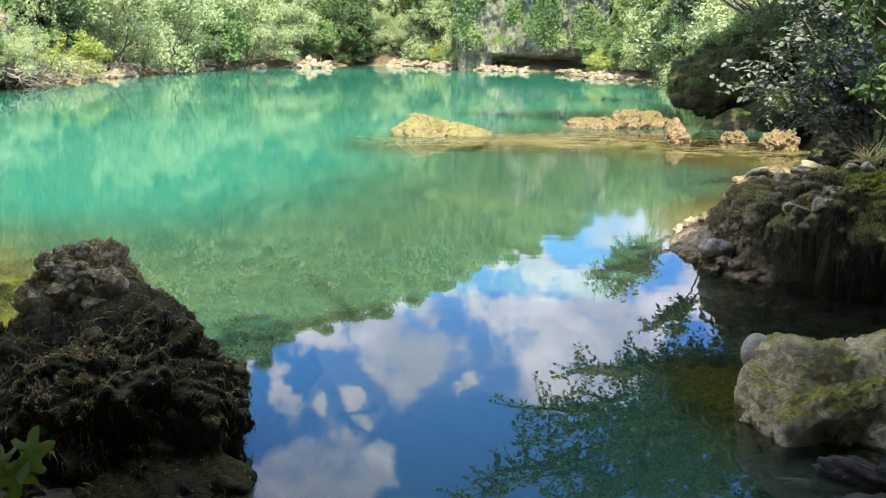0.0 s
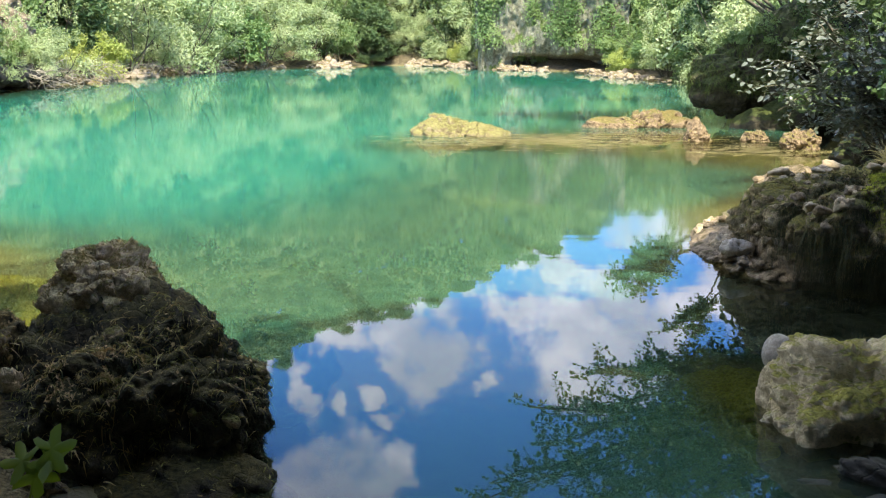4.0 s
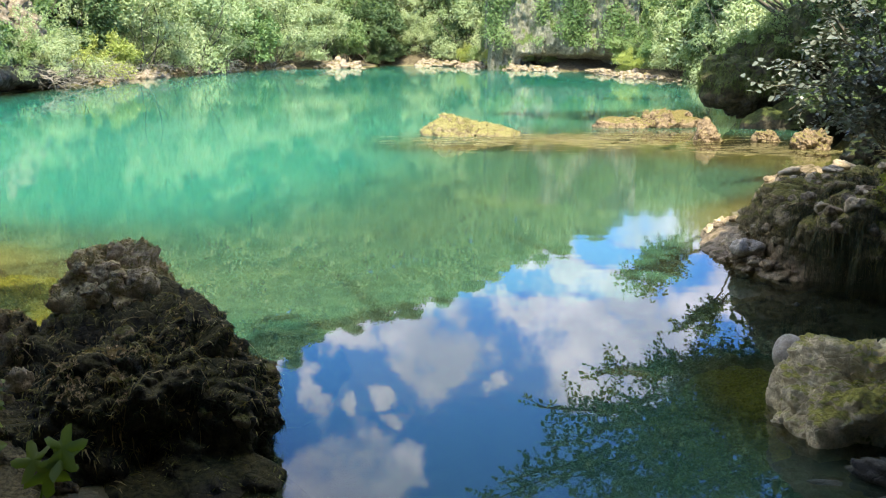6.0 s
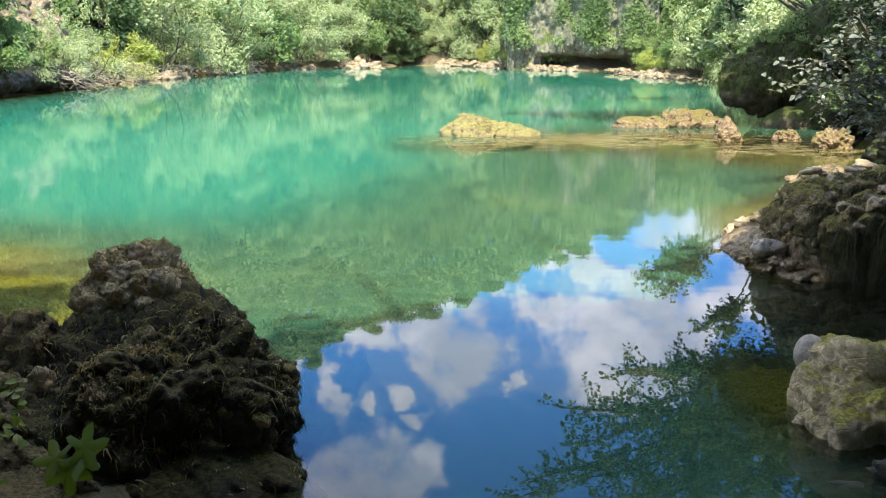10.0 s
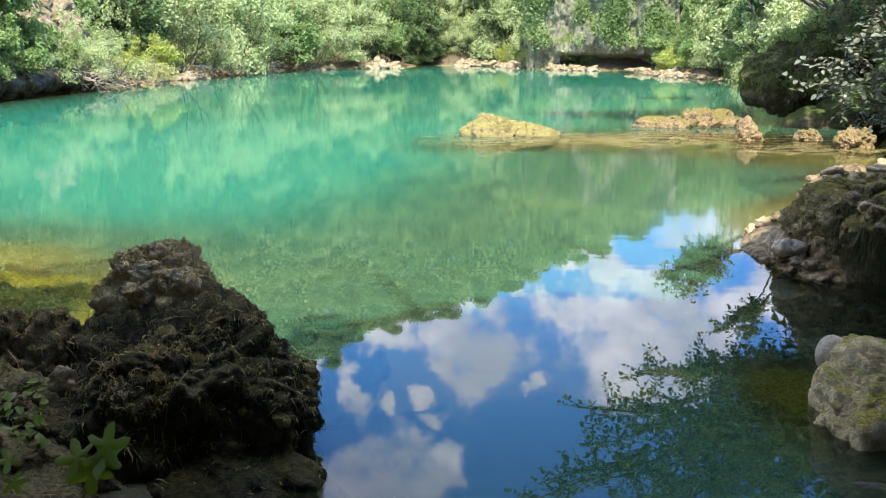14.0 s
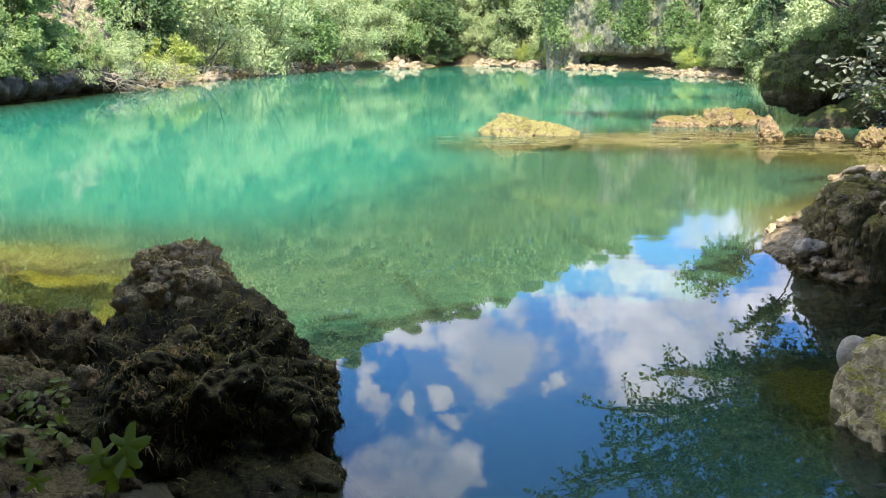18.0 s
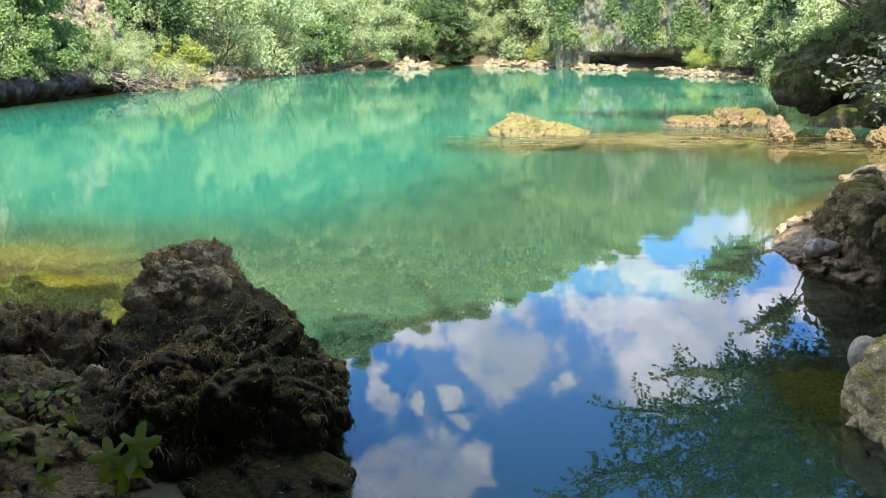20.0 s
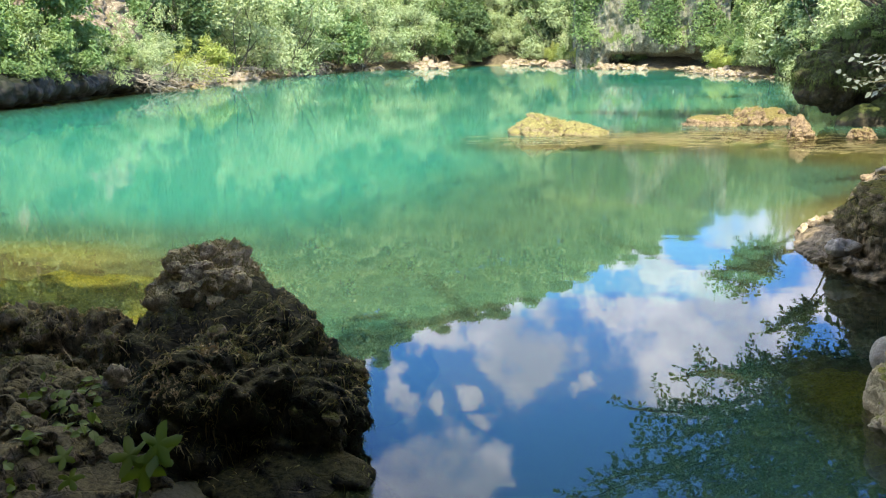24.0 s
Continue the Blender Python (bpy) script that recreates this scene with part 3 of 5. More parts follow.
def stand(kinds, spots, rng, lo=0.85, hi=1.2, lift=0.0):
    """Puts copies of the kinds at spots (x, y, scale, kind); the first of a kind is the original."""
    used = {k for k in kinds if kinds[k].get("stands")}
    for x, y, s, k in spots:
        z = float(land(np.array([x]), np.array([y]))[0])
        ob = kinds[k]
        m = pose(x, y, z - 0.05 + lift, 0, 0, rng.uniform(0, 360))
        sc = s * rng.uniform(lo, hi)
        if k in used:
            ob = copy_thing(ob, m)
        else:
            used.add(k)
            ob["stands"] = 1
            ob.matrix_basis = m
        ob.scale = (sc, sc, sc * rng.uniform(0.92, 1.1))


rng = random.Random(11)
BUSHES = {
    "pale": bush("pale silvery green willow bush on the bank", 1, 3.6, 3.0, MAT_WILLOW, 7000, 0.12, aspect=0.36),
    "pale2": bush("tall pale green willow bush leaning over the water", 2, 4.0, 4.2, MAT_WILLOW, 8500, 0.13, 18, 0.36),
    "yellow": bush("low bright yellow-green bush on the bank", 3, 3.4, 1.9, MAT_YELLOW, 5500, 0.115, 12),
    "green": bush("fresh green leafy bush on the bank", 4, 3.2, 2.6, MAT_GREEN, 4600, 0.16),
    "shade": bush("tall dark green bush behind the bank", 6, 3.8, 4.8, MAT_DEEP, 6500, 0.17, 18),
    "tall": bush("tall fresh green bush behind the bank", 5, 3.6, 4.6, MAT_GREEN, 6500, 0.17, 18),
}
spots = [(-16.2, 36.5, 0.95, "green"), (-16.3, 39.0, 0.95, "green"), (-16.0, 41.6, 0.8, "green"), (-15.4, 44.4, 0.85, "pale"), (-15.2, 48.5, 0.9, "pale"),
         (-14.9, 54.0, 1.05, "yellow"), (-14.7, 59.5, 1.25, "pale2"), (-14.3, 63.0, 1.2, "pale"), (-13.7, 68.5, 1.25, "pale2"), (-13.2, 73.5, 1.3, "pale2"),
         (-12.2, 78.7, 1.2, "green"), (-10.6, 82.0, 1.38, "pale2"), (-9.2, 85.6, 1.27, "pale"), (-7.7, 88.2, 1.25, "pale2"), (-5.8, 91.7, 1.05, "green"),
         (-4.0, 97.2, 1.1, "shade"), (-1.2, 100.7, 1.13, "green"), (0.8, 101.6, 1.21, "pale2"), (2.7, 98.9, 1.09, "green"), (4.7, 96.4, 1.16, "pale2"),
         (6.3, 91.4, 1.05, "pale"), (-16.5, 33.0, 1.0, "green"),
         (8.9, 82.0, 0.9, "tall"), (7.0, 88.9, 1.12, "tall"), (7.7, 84.8, 0.51, "green"),
         (12.6, 66.0, 0.55, "yellow"), (13.5, 63.5, 0.62, "green"), (13.7, 60.5, 0.7, "pale"), (14.0, 57.4, 0.72, "green"), (15.0, 54.4, 0.8, "pale2"), (14.6, 51.0, 0.8, "green"),
         (14.6, 68.0, 0.9, "tall"), (15.2, 64.5, 1.0, "pale2"), (15.4, 61.0, 1.0, "tall"), (15.6, 57.5, 1.0, "pale2"), (13.8, 72.5, 0.8, "green"), (14.4, 76.0, 0.9, "tall"), (15.4, 47.9, 1.1, "pale2"), (16.4, 53.0, 1.8, "pale2"), (18.2, 51.0, 1.5, "pale"), (15.9, 49.4, 1.54, "pale2"), (18.0, 60.3, 2.07, "pale2"), (17.0, 46.0, 1.3, "pale2")]
for x, y in [(-16.8, 38.0), (-17.6, 50.0), (-17.2, 55.0), (-17.0, 61.0), (-16.6, 67.0), (-16.0, 72.0), (-15.0, 78.0), (-13.8, 83.0), (-12.4, 86.9),
             (-10.8, 90.0), (-8.7, 92.5), (-6.7, 96.5), (-4.6, 101.5), (-1.8, 103.7), (0.9, 104.3), (3.4, 101.3), (5.8, 97.4), (15.0, 67.9), (15.7, 64.9), (16.2, 61.1), (16.7, 56.8), (16.9, 52.3)]:
    spots.append((x + rng.uniform(-0.6, 0.6), y + rng.uniform(-1.0, 1.0), rng.uniform(1.0, 1.35), rng.choice(["pale2", "tall"] if y < 41 else ["shade", "shade", "shade", "tall"] if y < 63 else ["tall", "shade", "pale2", "tall"])))
spots += [(-2.7, 107.9, 1.23, "tall"), (-4.4, 111.5, 1.33, "tall"), (-0.9, 109.9, 1.32, "shade"), (-6.0, 107.3, 1.34, "tall"), (1.3, 107.8, 1.39, "tall")]
spots += [(1.9, 97.9, 0.75, "pale2"), (3.4, 96.6, 0.7, "pale"), (4.6, 93.0, 0.6, "yellow"), (5.4, 89.0, 0.65, "pale"), (6.3, 85.4, 0.6, "yellow"), (-1.0, 99.8, 0.8, "pale2"), (0.4, 100.0, 0.9, "pale2"), (-2.7, 100.0, 0.8, "shade"), (-3.4, 97.0, 0.7, "shade")]
for low in (True, False):
    stand(BUSHES, [(x + (0.6 if x < 0 else 0), y - 0.2, s * 1.12, k) for x, y, s, k in spots if (x < 0 and y < 45.5) == low], rng, lift=0.28 if low else 0.0)

stand(BUSHES, [(14.0, 70.0, 0.7, "green"), (1.6, 103.2, 1.47, "pale2"), (3.5, 100.7, 1.53, "pale2"), (5.6, 97.1, 1.33, "pale2")], random.Random(12))

# bushes hanging over the undercut bank
stand(BUSHES, [(-14.5, 33.4, 0.7, "green"), (-14.3, 35.6, 0.72, "green"), (-14.4, 37.8, 0.68, "green"), (-14.2, 40.0, 0.7, "pale"), (-14.2, 42.2, 0.66, "green"), (-14.2, 44.4, 0.66, "pale"), (-15.6, 36.6, 0.9, "pale"), (-15.6, 41.0, 0.9, "green")], rng, lift=0.3)

TREES = {
    "fresh": forest_tree("broad fresh green tree on the wooded slope", 21, 5.2, 7.5, MAT_GREEN, 8000, 0.20),
    "deep": forest_tree("dark green tree on the wooded slope", 22, 4.8, 7.0, MAT_DEEP, 8000, 0.20),
    "pale": forest_tree("pale green tree on the wooded slope", 23, 5.0, 6.5, MAT_WILLOW, 8000, 0.19),
}
spots = []
for _ in range(9000):
    x, y = rng.uniform(-58, 52), rng.uniform(30, 170)
    d = float(shore_distance(np.array([x]), np.array([y]))[0])
    if 3.6 < d < 42 and -24 < math.degrees(math.atan2(x, y)) < 21 and not (5 < x < 15 and 70 < y < 84 and d < 7) and not (-22 < x and 41 < y < 51 and d < 8):
        if all((x - q[0]) ** 2 + (y - q[1]) ** 2 > 10.5 for q in spots):
            spots.append((x, y, 1.0, rng.choice(["deep", "deep", "fresh"] if x < -15 and y < 75 else ["fresh", "deep", "deep", "pale", "fresh"])))
    if len(spots) >= 340:
        break
stand(TREES, spots, rng, 0.82, 1.08)


def far_woods():
    """The closed canopy between the single trees of the slopes."""
    rs = np.random.default_rng(404)
    n = 420000
    x, y = rs.uniform(-70, 60, n), rs.uniform(40, 175, n)
    az = np.degrees(np.arctan2(x, y))
    keep = (az > -24) & (az < 20)
    x, y = x[keep], y[keep]
    d = shore_distance(x, y)
    keep = (d > 8) & (d < 46)
    x, y = x[keep][:120000], y[keep][:120000]
    lump = 0.5 + 0.28 * np.sin(x * 1.9 + np.sin(y * 1.3)) * np.cos(y * 1.7 + np.sin(x * 1.1)) + 0.22 * np.sin(x * 4.3 + y * 2.1) * np.sin(y * 4.9 - x)
    z = land(x, y) + 4.2 + 3.0 * lump * rs.uniform(0.55, 1.0, len(x))
    b = Build()
    add_leaves(b, rs, np.stack([x, y, z], 1), np.array([0, -0.5, 0.8]) + rs.normal(scale=0.4, size=(len(x), 3)), 0.42, 0.65)
    tagged(new("far_woods", b.mesh("far_woods", MAT_GREEN, False)), "closed green canopy of the wooded slopes", "woods", kind="stuff")


far_woods()


# ---------- trees behind and over the viewer, added out of view for shade ---
def shade_tree(seed, at, height, spread, leaves, size=0.2):
    rng, rs = random.Random(seed), np.random.default_rng(seed)
    ob = thing("shade_tree", "tall leafy tree added on the near bank to shade the shore, mostly out of view", "tree", at, "trees on the near bank")
    b = Build()
    pts = branch(b, rng, (0, 0, -0.5), (0.1, 0.15, 1), height * 0.8, 0.22, 8, 0.07, 0.1, 8)
    for j in range(3, 9):
        for _ in range(3):
            branch(b, rng, pts[j], (rng.gauss(0, 1), rng.gauss(0, 1) + 0.3, 0.45), spread * 0.5, 0.08, 5, 0.2, 0.05, 5)
    part("trunk", b.mesh("trunk", MAT_BARK), ob)
    cl = []
    for k in range(22):
        h = rng.uniform(0.42 if at[1] < 0 else 0.55, 1.0)
        a, r = rng.random() * 6.283, math.sqrt(rng.random()) * spread * 0.45
        s = rng.uniform(0.15, 0.24) * spread
        cl.append((r * math.cos(a), r * math.sin(a), h * height, s, s, s * 0.7))
    b = Build()
    leaf_cloud(b, rs, cl, leaves, size, 0.7, 0.5)
    part("crown", b.mesh("crown", MAT_DEEP, False), ob)


# added light blockers: each crown keeps sun and sky off the near banks
for k, (x, y, h, s) in enumerate([(-4.0, -3.3, 9.0, 7.2), (0.8, -2.6, 9.0, 8.6), (4.9, -1.6, 9.0, 7.0), (8.8, 3.6, 9.0, 8.0), (-9.0, 1.5, 8.0, 8.0),
                                  (-3.0, -8.0, 11.0, 9.0), (6.0, -7.0, 11.0, 9.0), (9.6, 20.4, 8.5, 6.0), (11.5, 27.0, 8.0, 7.5), (-9.5, 4.0, 8.5, 8.0), (-1.8, -5.0, 10.0, 9.0), (3.2, -5.5, 11.0, 9.5), (-6.5, -5.0, 9.0, 8.5), (7.4, 2.2, 8.0, 5.0), (8.6, 7.0, 9.0, 5.2), (5.0, 1.8, 8.5, 5.0), (7.8, 8.2, 9.0, 4.6), (7.0, 9.3, 7.2, 3.4)]):
    shade_tree(60 + k, (x, y, float(land(np.array([x]), np.array([y]))[0])), h, s, 26000 if y < 2 else 11000 if y < 8 else 8000, 0.34)


# ---------- the mossy boulder by the water ----------
def mossy_boulder():
    rs = np.random.default_rng(5)
    ob = thing("mossy_boulder", "dark craggy tufa boulder overgrown with moss and roots", "boulder")
    b = Build()
    kw = {"flake": 0.05, "flake_freq": 3.6, "ridge": 0.07, "ridge_freq": 4.0}
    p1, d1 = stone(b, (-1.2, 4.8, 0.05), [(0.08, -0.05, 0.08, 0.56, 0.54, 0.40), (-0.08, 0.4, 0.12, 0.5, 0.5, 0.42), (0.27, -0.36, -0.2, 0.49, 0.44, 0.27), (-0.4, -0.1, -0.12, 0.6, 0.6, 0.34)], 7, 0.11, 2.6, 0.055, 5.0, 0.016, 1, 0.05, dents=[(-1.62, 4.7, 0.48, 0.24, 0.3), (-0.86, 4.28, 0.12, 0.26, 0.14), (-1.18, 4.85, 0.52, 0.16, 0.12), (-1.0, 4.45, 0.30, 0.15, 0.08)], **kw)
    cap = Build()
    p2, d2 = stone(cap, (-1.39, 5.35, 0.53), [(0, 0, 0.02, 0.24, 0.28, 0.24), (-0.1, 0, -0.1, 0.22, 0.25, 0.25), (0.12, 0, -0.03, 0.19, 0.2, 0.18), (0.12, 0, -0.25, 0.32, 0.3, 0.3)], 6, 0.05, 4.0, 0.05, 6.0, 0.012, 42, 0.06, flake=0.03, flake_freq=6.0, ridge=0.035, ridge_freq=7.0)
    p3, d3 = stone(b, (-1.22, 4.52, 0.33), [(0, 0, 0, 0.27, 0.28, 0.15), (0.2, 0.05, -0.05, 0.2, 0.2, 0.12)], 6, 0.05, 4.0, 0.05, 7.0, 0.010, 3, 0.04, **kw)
    part("rock_flank", b.mesh("rock_flank", MAT_FLANK), ob, "steep mossy flank, coloured near black for its shade")
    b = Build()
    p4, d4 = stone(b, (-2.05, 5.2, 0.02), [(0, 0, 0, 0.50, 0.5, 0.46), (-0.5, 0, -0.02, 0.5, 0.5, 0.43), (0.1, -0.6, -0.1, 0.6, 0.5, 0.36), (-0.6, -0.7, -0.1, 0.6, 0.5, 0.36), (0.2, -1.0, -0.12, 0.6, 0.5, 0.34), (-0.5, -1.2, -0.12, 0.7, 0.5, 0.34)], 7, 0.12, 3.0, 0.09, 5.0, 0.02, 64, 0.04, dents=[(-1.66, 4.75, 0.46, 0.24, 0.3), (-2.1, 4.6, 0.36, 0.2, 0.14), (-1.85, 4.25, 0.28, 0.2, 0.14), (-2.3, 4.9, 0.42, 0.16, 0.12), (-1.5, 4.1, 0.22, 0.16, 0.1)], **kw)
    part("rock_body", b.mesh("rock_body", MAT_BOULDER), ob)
    part("rock_cap", cap.mesh("rock_cap", MAT_CAP), ob, "brown mossy knobs of rock, coloured pale as if lit from above")
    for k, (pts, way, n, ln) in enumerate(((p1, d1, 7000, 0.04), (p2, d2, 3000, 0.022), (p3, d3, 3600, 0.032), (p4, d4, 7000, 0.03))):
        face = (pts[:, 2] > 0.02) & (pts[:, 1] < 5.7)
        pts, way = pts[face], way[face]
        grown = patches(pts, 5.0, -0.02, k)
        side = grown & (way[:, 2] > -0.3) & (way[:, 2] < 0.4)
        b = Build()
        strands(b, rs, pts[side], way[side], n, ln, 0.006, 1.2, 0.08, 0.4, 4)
        # side moss darker than top moss, which adds shade by colour
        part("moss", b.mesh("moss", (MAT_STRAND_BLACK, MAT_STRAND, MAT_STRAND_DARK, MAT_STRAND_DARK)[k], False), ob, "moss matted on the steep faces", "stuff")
        top = (way[:, 2] > 0.3) & patches(pts, 6.0, -0.10 if k else -0.06, k + 3)
        b = Build()
        strands(b, rs, pts[top], way[top], n, ln * 0.9, 0.006, 0.9, 0.08, 0.5, 4)
        part("moss", b.mesh("moss", MAT_STRAND_OLIVE, False), ob, "olive moss matted on the upper faces", "stuff")
        top = (way[:, 2] > 0.15) & patches(pts, 5.0, 0.04, k + 13)
        b = Build()
        strands(b, rs, pts[top], way[top], n // 2, ln * 1.1, 0.006, 0.8, 0.12, 0.4, 4)
        part("dead_moss", b.mesh("dead_moss", MAT_STRAND, False), ob, "tangled brown dead moss and rootlets", "stuff")
        ok = grown & (way[:, 2] > -0.1) & (pts[:, 2] > 0.1)
        b = Build()
        strands(b, rs, pts[ok], way[ok], (300, 30, 60, 90)[k], 0.17, 0.006, 1.8, 0.06, 0.3, 7)
        part("root_mat", b.mesh("root_mat", MAT_STRAND, False), ob, "bare brown roots hanging over the rock", "stuff")
        ok = (way[:, 2] > 0.35) & (pts[:, 2] > 0.15) & patches(pts, 7.0, -0.05 if k in (1, 2) else 0.12, k + 9)
        b = Build()
        m = (400, 1500, 1500, 1800)[k]
        at = rs.integers(0, ok.sum(), m)
        add_leaves(b, rs, pts[ok][at] + way[ok][at] * 0.008, way[ok][at] + rs.normal(scale=0.5, size=(m, 3)), 0.02, 0.5)
        part("litter", b.mesh("litter", MAT_CRUMB, False), ob, "brown crumbs of moss and leaf litter", "stuff")
    b = Build()
    ok = (p4[:, 1] < 4.75) & (d4[:, 2] > 0.2) & (p4[:, 2] > 0.08) & patches(p4, 2.5, 0.0, 21)
    at = rs.integers(0, ok.sum(), 520)
    add_leaves(b, rs, p4[ok][at] + d4[ok][at] * rs.uniform(0.01, 0.09, (520, 1)), d4[ok][at] + rs.normal(scale=0.5, size=(520, 3)) + [0, -0.3, 0.4], 0.05, 0.75, 0.2, rs.normal(size=(520, 3)), True)
    part("creeper", b.mesh("creeper", MAT_SPRIG, False), ob, "small green leaves creeping over the rock", "stuff")
    chips = []
    for k in range(4):
        b = Build()
        stone(b, (0, 0, 0), [(0, 0, 0, 0.07, 0.045, 0.05)], 4, 0.02, 12.0, 0.01, 14.0, 0.003, 131 + k, 0.02, flake=0.05, flake_freq=9.0)
        chips.append(b.mesh("lodged_stone", MAT_TUFA if k else MAT_CAP))
    b = Build()
    stone(b, (0, 0, 0), [(0, 0, 0, 0.07, 0.05, 0.04), (0.03, 0.02, 0.01, 0.04, 0.04, 0.03)], 4, 0.03, 12.0, 0.02, 14.0, 0.004, 137, 0.02, flake=0.03, flake_freq=14.0)
    cap_stone = b.mesh("lodged_stone", MAT_CAP)
    rng = random.Random(6)
    for pts, way, n in ((p1, d1, 8), (p4, d4, 60)):
        ok = np.flatnonzero((way[:, 2] > 0.15) & (pts[:, 2] > 0.05) & (way[:, 1] < -0.2) & (pts[:, 2] < 0.5))
        for _ in range(n):
            k = rng.choice(ok)
            s = rng.uniform(0.3, 1.0) * rng.uniform(0.6, 1.2)
            part("lodged_stone", rng.choice(chips[1:]), ob).matrix_basis = pose(*pts[k], rng.uniform(-40, 40), rng.uniform(-40, 40), rng.uniform(0, 360)) @ Matrix.Diagonal((s, s, s, 1))
    ok = np.flatnonzero((d2[:, 1] < -0.15) & (d2[:, 2] > 0.35) & (p2[:, 2] > 0.5))
    for _ in range(9):
        k, s = rng.choice(ok), rng.uniform(0.35, 0.85)
        part("lodged_stone", rng.choice((cap_stone, chips[0])), ob, "pale brown stone bedded in the moss").matrix_basis = pose(*p2[k], rng.uniform(-30, 30), rng.uniform(-30, 30), rng.uniform(0, 360)) @ Matrix.Diagonal((s, s, s, 1))
    rubble = []
    for k in range(3):
        b = Build()
        stone(b, (0, 0, 0), [(0, 0, 0, 0.13, 0.10, 0.07), (0.06, 0.03, 0.02, 0.07, 0.07, 0.06)], 5, 0.05, 7.0, 0.03, 11.0, 0.008, 160 + k, 0.03, flake=0.08, flake_freq=7.0)
        rubble.append(b.mesh("rubble_stone", MAT_BOULDER))
    ok = np.flatnonzero((p4[:, 1] < 4.75) & (d4[:, 2] > 0.2) & (p4[:, 2] > 0.02))
    for _ in range(90):
        k, s = rng.choice(ok), rng.uniform(0.3, 0.95)
        part("rubble_stone", rng.choice(rubble), ob).matrix_basis = pose(*p4[k], rng.uniform(-35, 35), rng.uniform(-35, 35), rng.uniform(0, 360)) @ Matrix.Diagonal((s, s, s, 1))
    for x, y, z, s in ((-1.43, 5.15, 0.67, 0.9), (-1.28, 5.13, 0.66, 0.75), (-1.52, 5.18, 0.70, 0.5)):
        part("lodged_stone", cap_stone, ob, "pale brown stone bedded in the moss").matrix_basis = pose(x, y, z, 20, 0, 300 * x) @ Matrix.Diagonal((s, s, s, 1))
    skin = np.concatenate([p1, p3, p4])
    z = skin[np.hypot(skin[:, 0] + 1.6, skin[:, 1] - 4.6) < 0.04][:, 2].max()
    part("lodged_stone", chips[0], ob, "pale wedge-shaped stone").matrix_basis = pose(-1.6, 4.56, z + 0.045, 15, 35, 20) @ Matrix.Diagonal((0.95, 0.9, 1.15, 1))


mossy_boulder()


# ---------- rocks in and along the water ----------
def single_stone(name, label, category, mat, centre, lumps, group="", **kw):
    b = Build()
    p, d = stone(b, (0, 0, 0), lumps, **kw)
    me = b.mesh(name, mat)
    ob = tagged(new(name, me), label, category, group)
    ob.location = centre
    return ob, p + np.array(centre), d


def moss_on(ob, p, d, n, length, width, mat, seed, label, lo=0.2, zmin=-9):
    rs = np.random.default_rng(seed)
    ok = (d[:, 2] > lo) & (p[:, 2] > zmin)
    ok[ok] = patches(p[ok], 1.6, -0.12, seed)
    b = Build()
    strands(b, rs, p[ok] - np.array(ob.location), d[ok], n, length, width)
    part("moss", b.mesh("moss", mat, False), ob, label, "stuff")


o, p, d = single_stone("islet_rock", "golden mossy rock rising from the shallows", "rock", MAT_GOLD, (1.05, 22.2, 0.0),
                       [(-0.35, 0, 0.0, 0.55, 0.5, 0.37), (0.35, 0, -0.05, 0.65, 0.45, 0.28)], "rocks across the pool", sub=6, rough=0.09, freq=3.5, crag=0.05, crag_freq=7.0, seed=7)
moss_on(o, p, d, 3600, 0.05, 0.013, MAT_STRAND_GOLD, 7, "sunlit golden moss", zmin=0.04)
o, p, d = single_stone("islet_rock", "long low brown rock in the shallows", "rock", MAT_BROWN, (5.05, 24.6, 0.0),
                       [(-0.55, 0, -0.06, 0.75, 0.5, 0.28), (0.1, 0, 0.02, 0.4, 0.4, 0.36), (0.5, 0.1, 0.0, 0.6, 0.5, 0.32)], "rocks across the pool", sub=6, flake=0.10, flake_freq=3.5, rough=0.15, freq=3.0, crag=0.07, crag_freq=6.0, seed=8)
moss_on(o, p, d, 700, 0.08, 0.012, MAT_STRAND_GOLD, 8, "sunlit golden moss", 0.4, 0.1)
single_stone("islet_rock", "upright brown rock in the shallows", "rock", MAT_BROWN, (5.38, 21.0, 0.0), [(0, 0, 0, 0.26, 0.25, 0.24), (-0.03, 0, 0.12, 0.15, 0.16, 0.28)], "rocks across the pool", sub=6, rough=0.07, freq=4.0, crag=0.05, crag_freq=8.0, seed=9)

# the great dark boulder
o, p, d = single_stone("dark_boulder", "huge dark overhanging boulder with hanging green moss", "boulder", MAT_DARK, (7.7, 25.6, 1.0),
                       [(-0.55, 0, -0.05, 0.88, 0.95, 0.72), (0.2, 0.1, 0.12, 1.05, 1.1, 0.88), (1.4, 0.4, 0.6, 1.4, 1.4, 1.15), (2.6, 0.7, 1.1, 1.6, 1.5, 1.6), (1.0, 0.9, -0.6, 1.2, 0.9, 0.8)], sub=7, rough=0.16, freq=1.3, crag=0.12, crag_freq=2.6, seed=12, soft=0.15, flake=0.10, flake_freq=1.6)
rs = np.random.default_rng(12)
ok = (d[:, 2] > -0.25) & (p[:, 2] > 0.75) & patches(p, 1.4, -0.25, 12)
b = Build()
strands(b, rs, (p - np.array(o.location))[ok], d[ok], 24000, 0.16, 0.014, 1.8, 0.25, 0.3, 3)
part("moss", b.mesh("moss", MAT_STRAND_FERN, False), o, "soft green moss hanging over the boulder", "stuff")
ok = (d[:, 2] > 0.1) & (p[:, 2] > 1.75) & patches(p, 1.1, 0.0, 31)
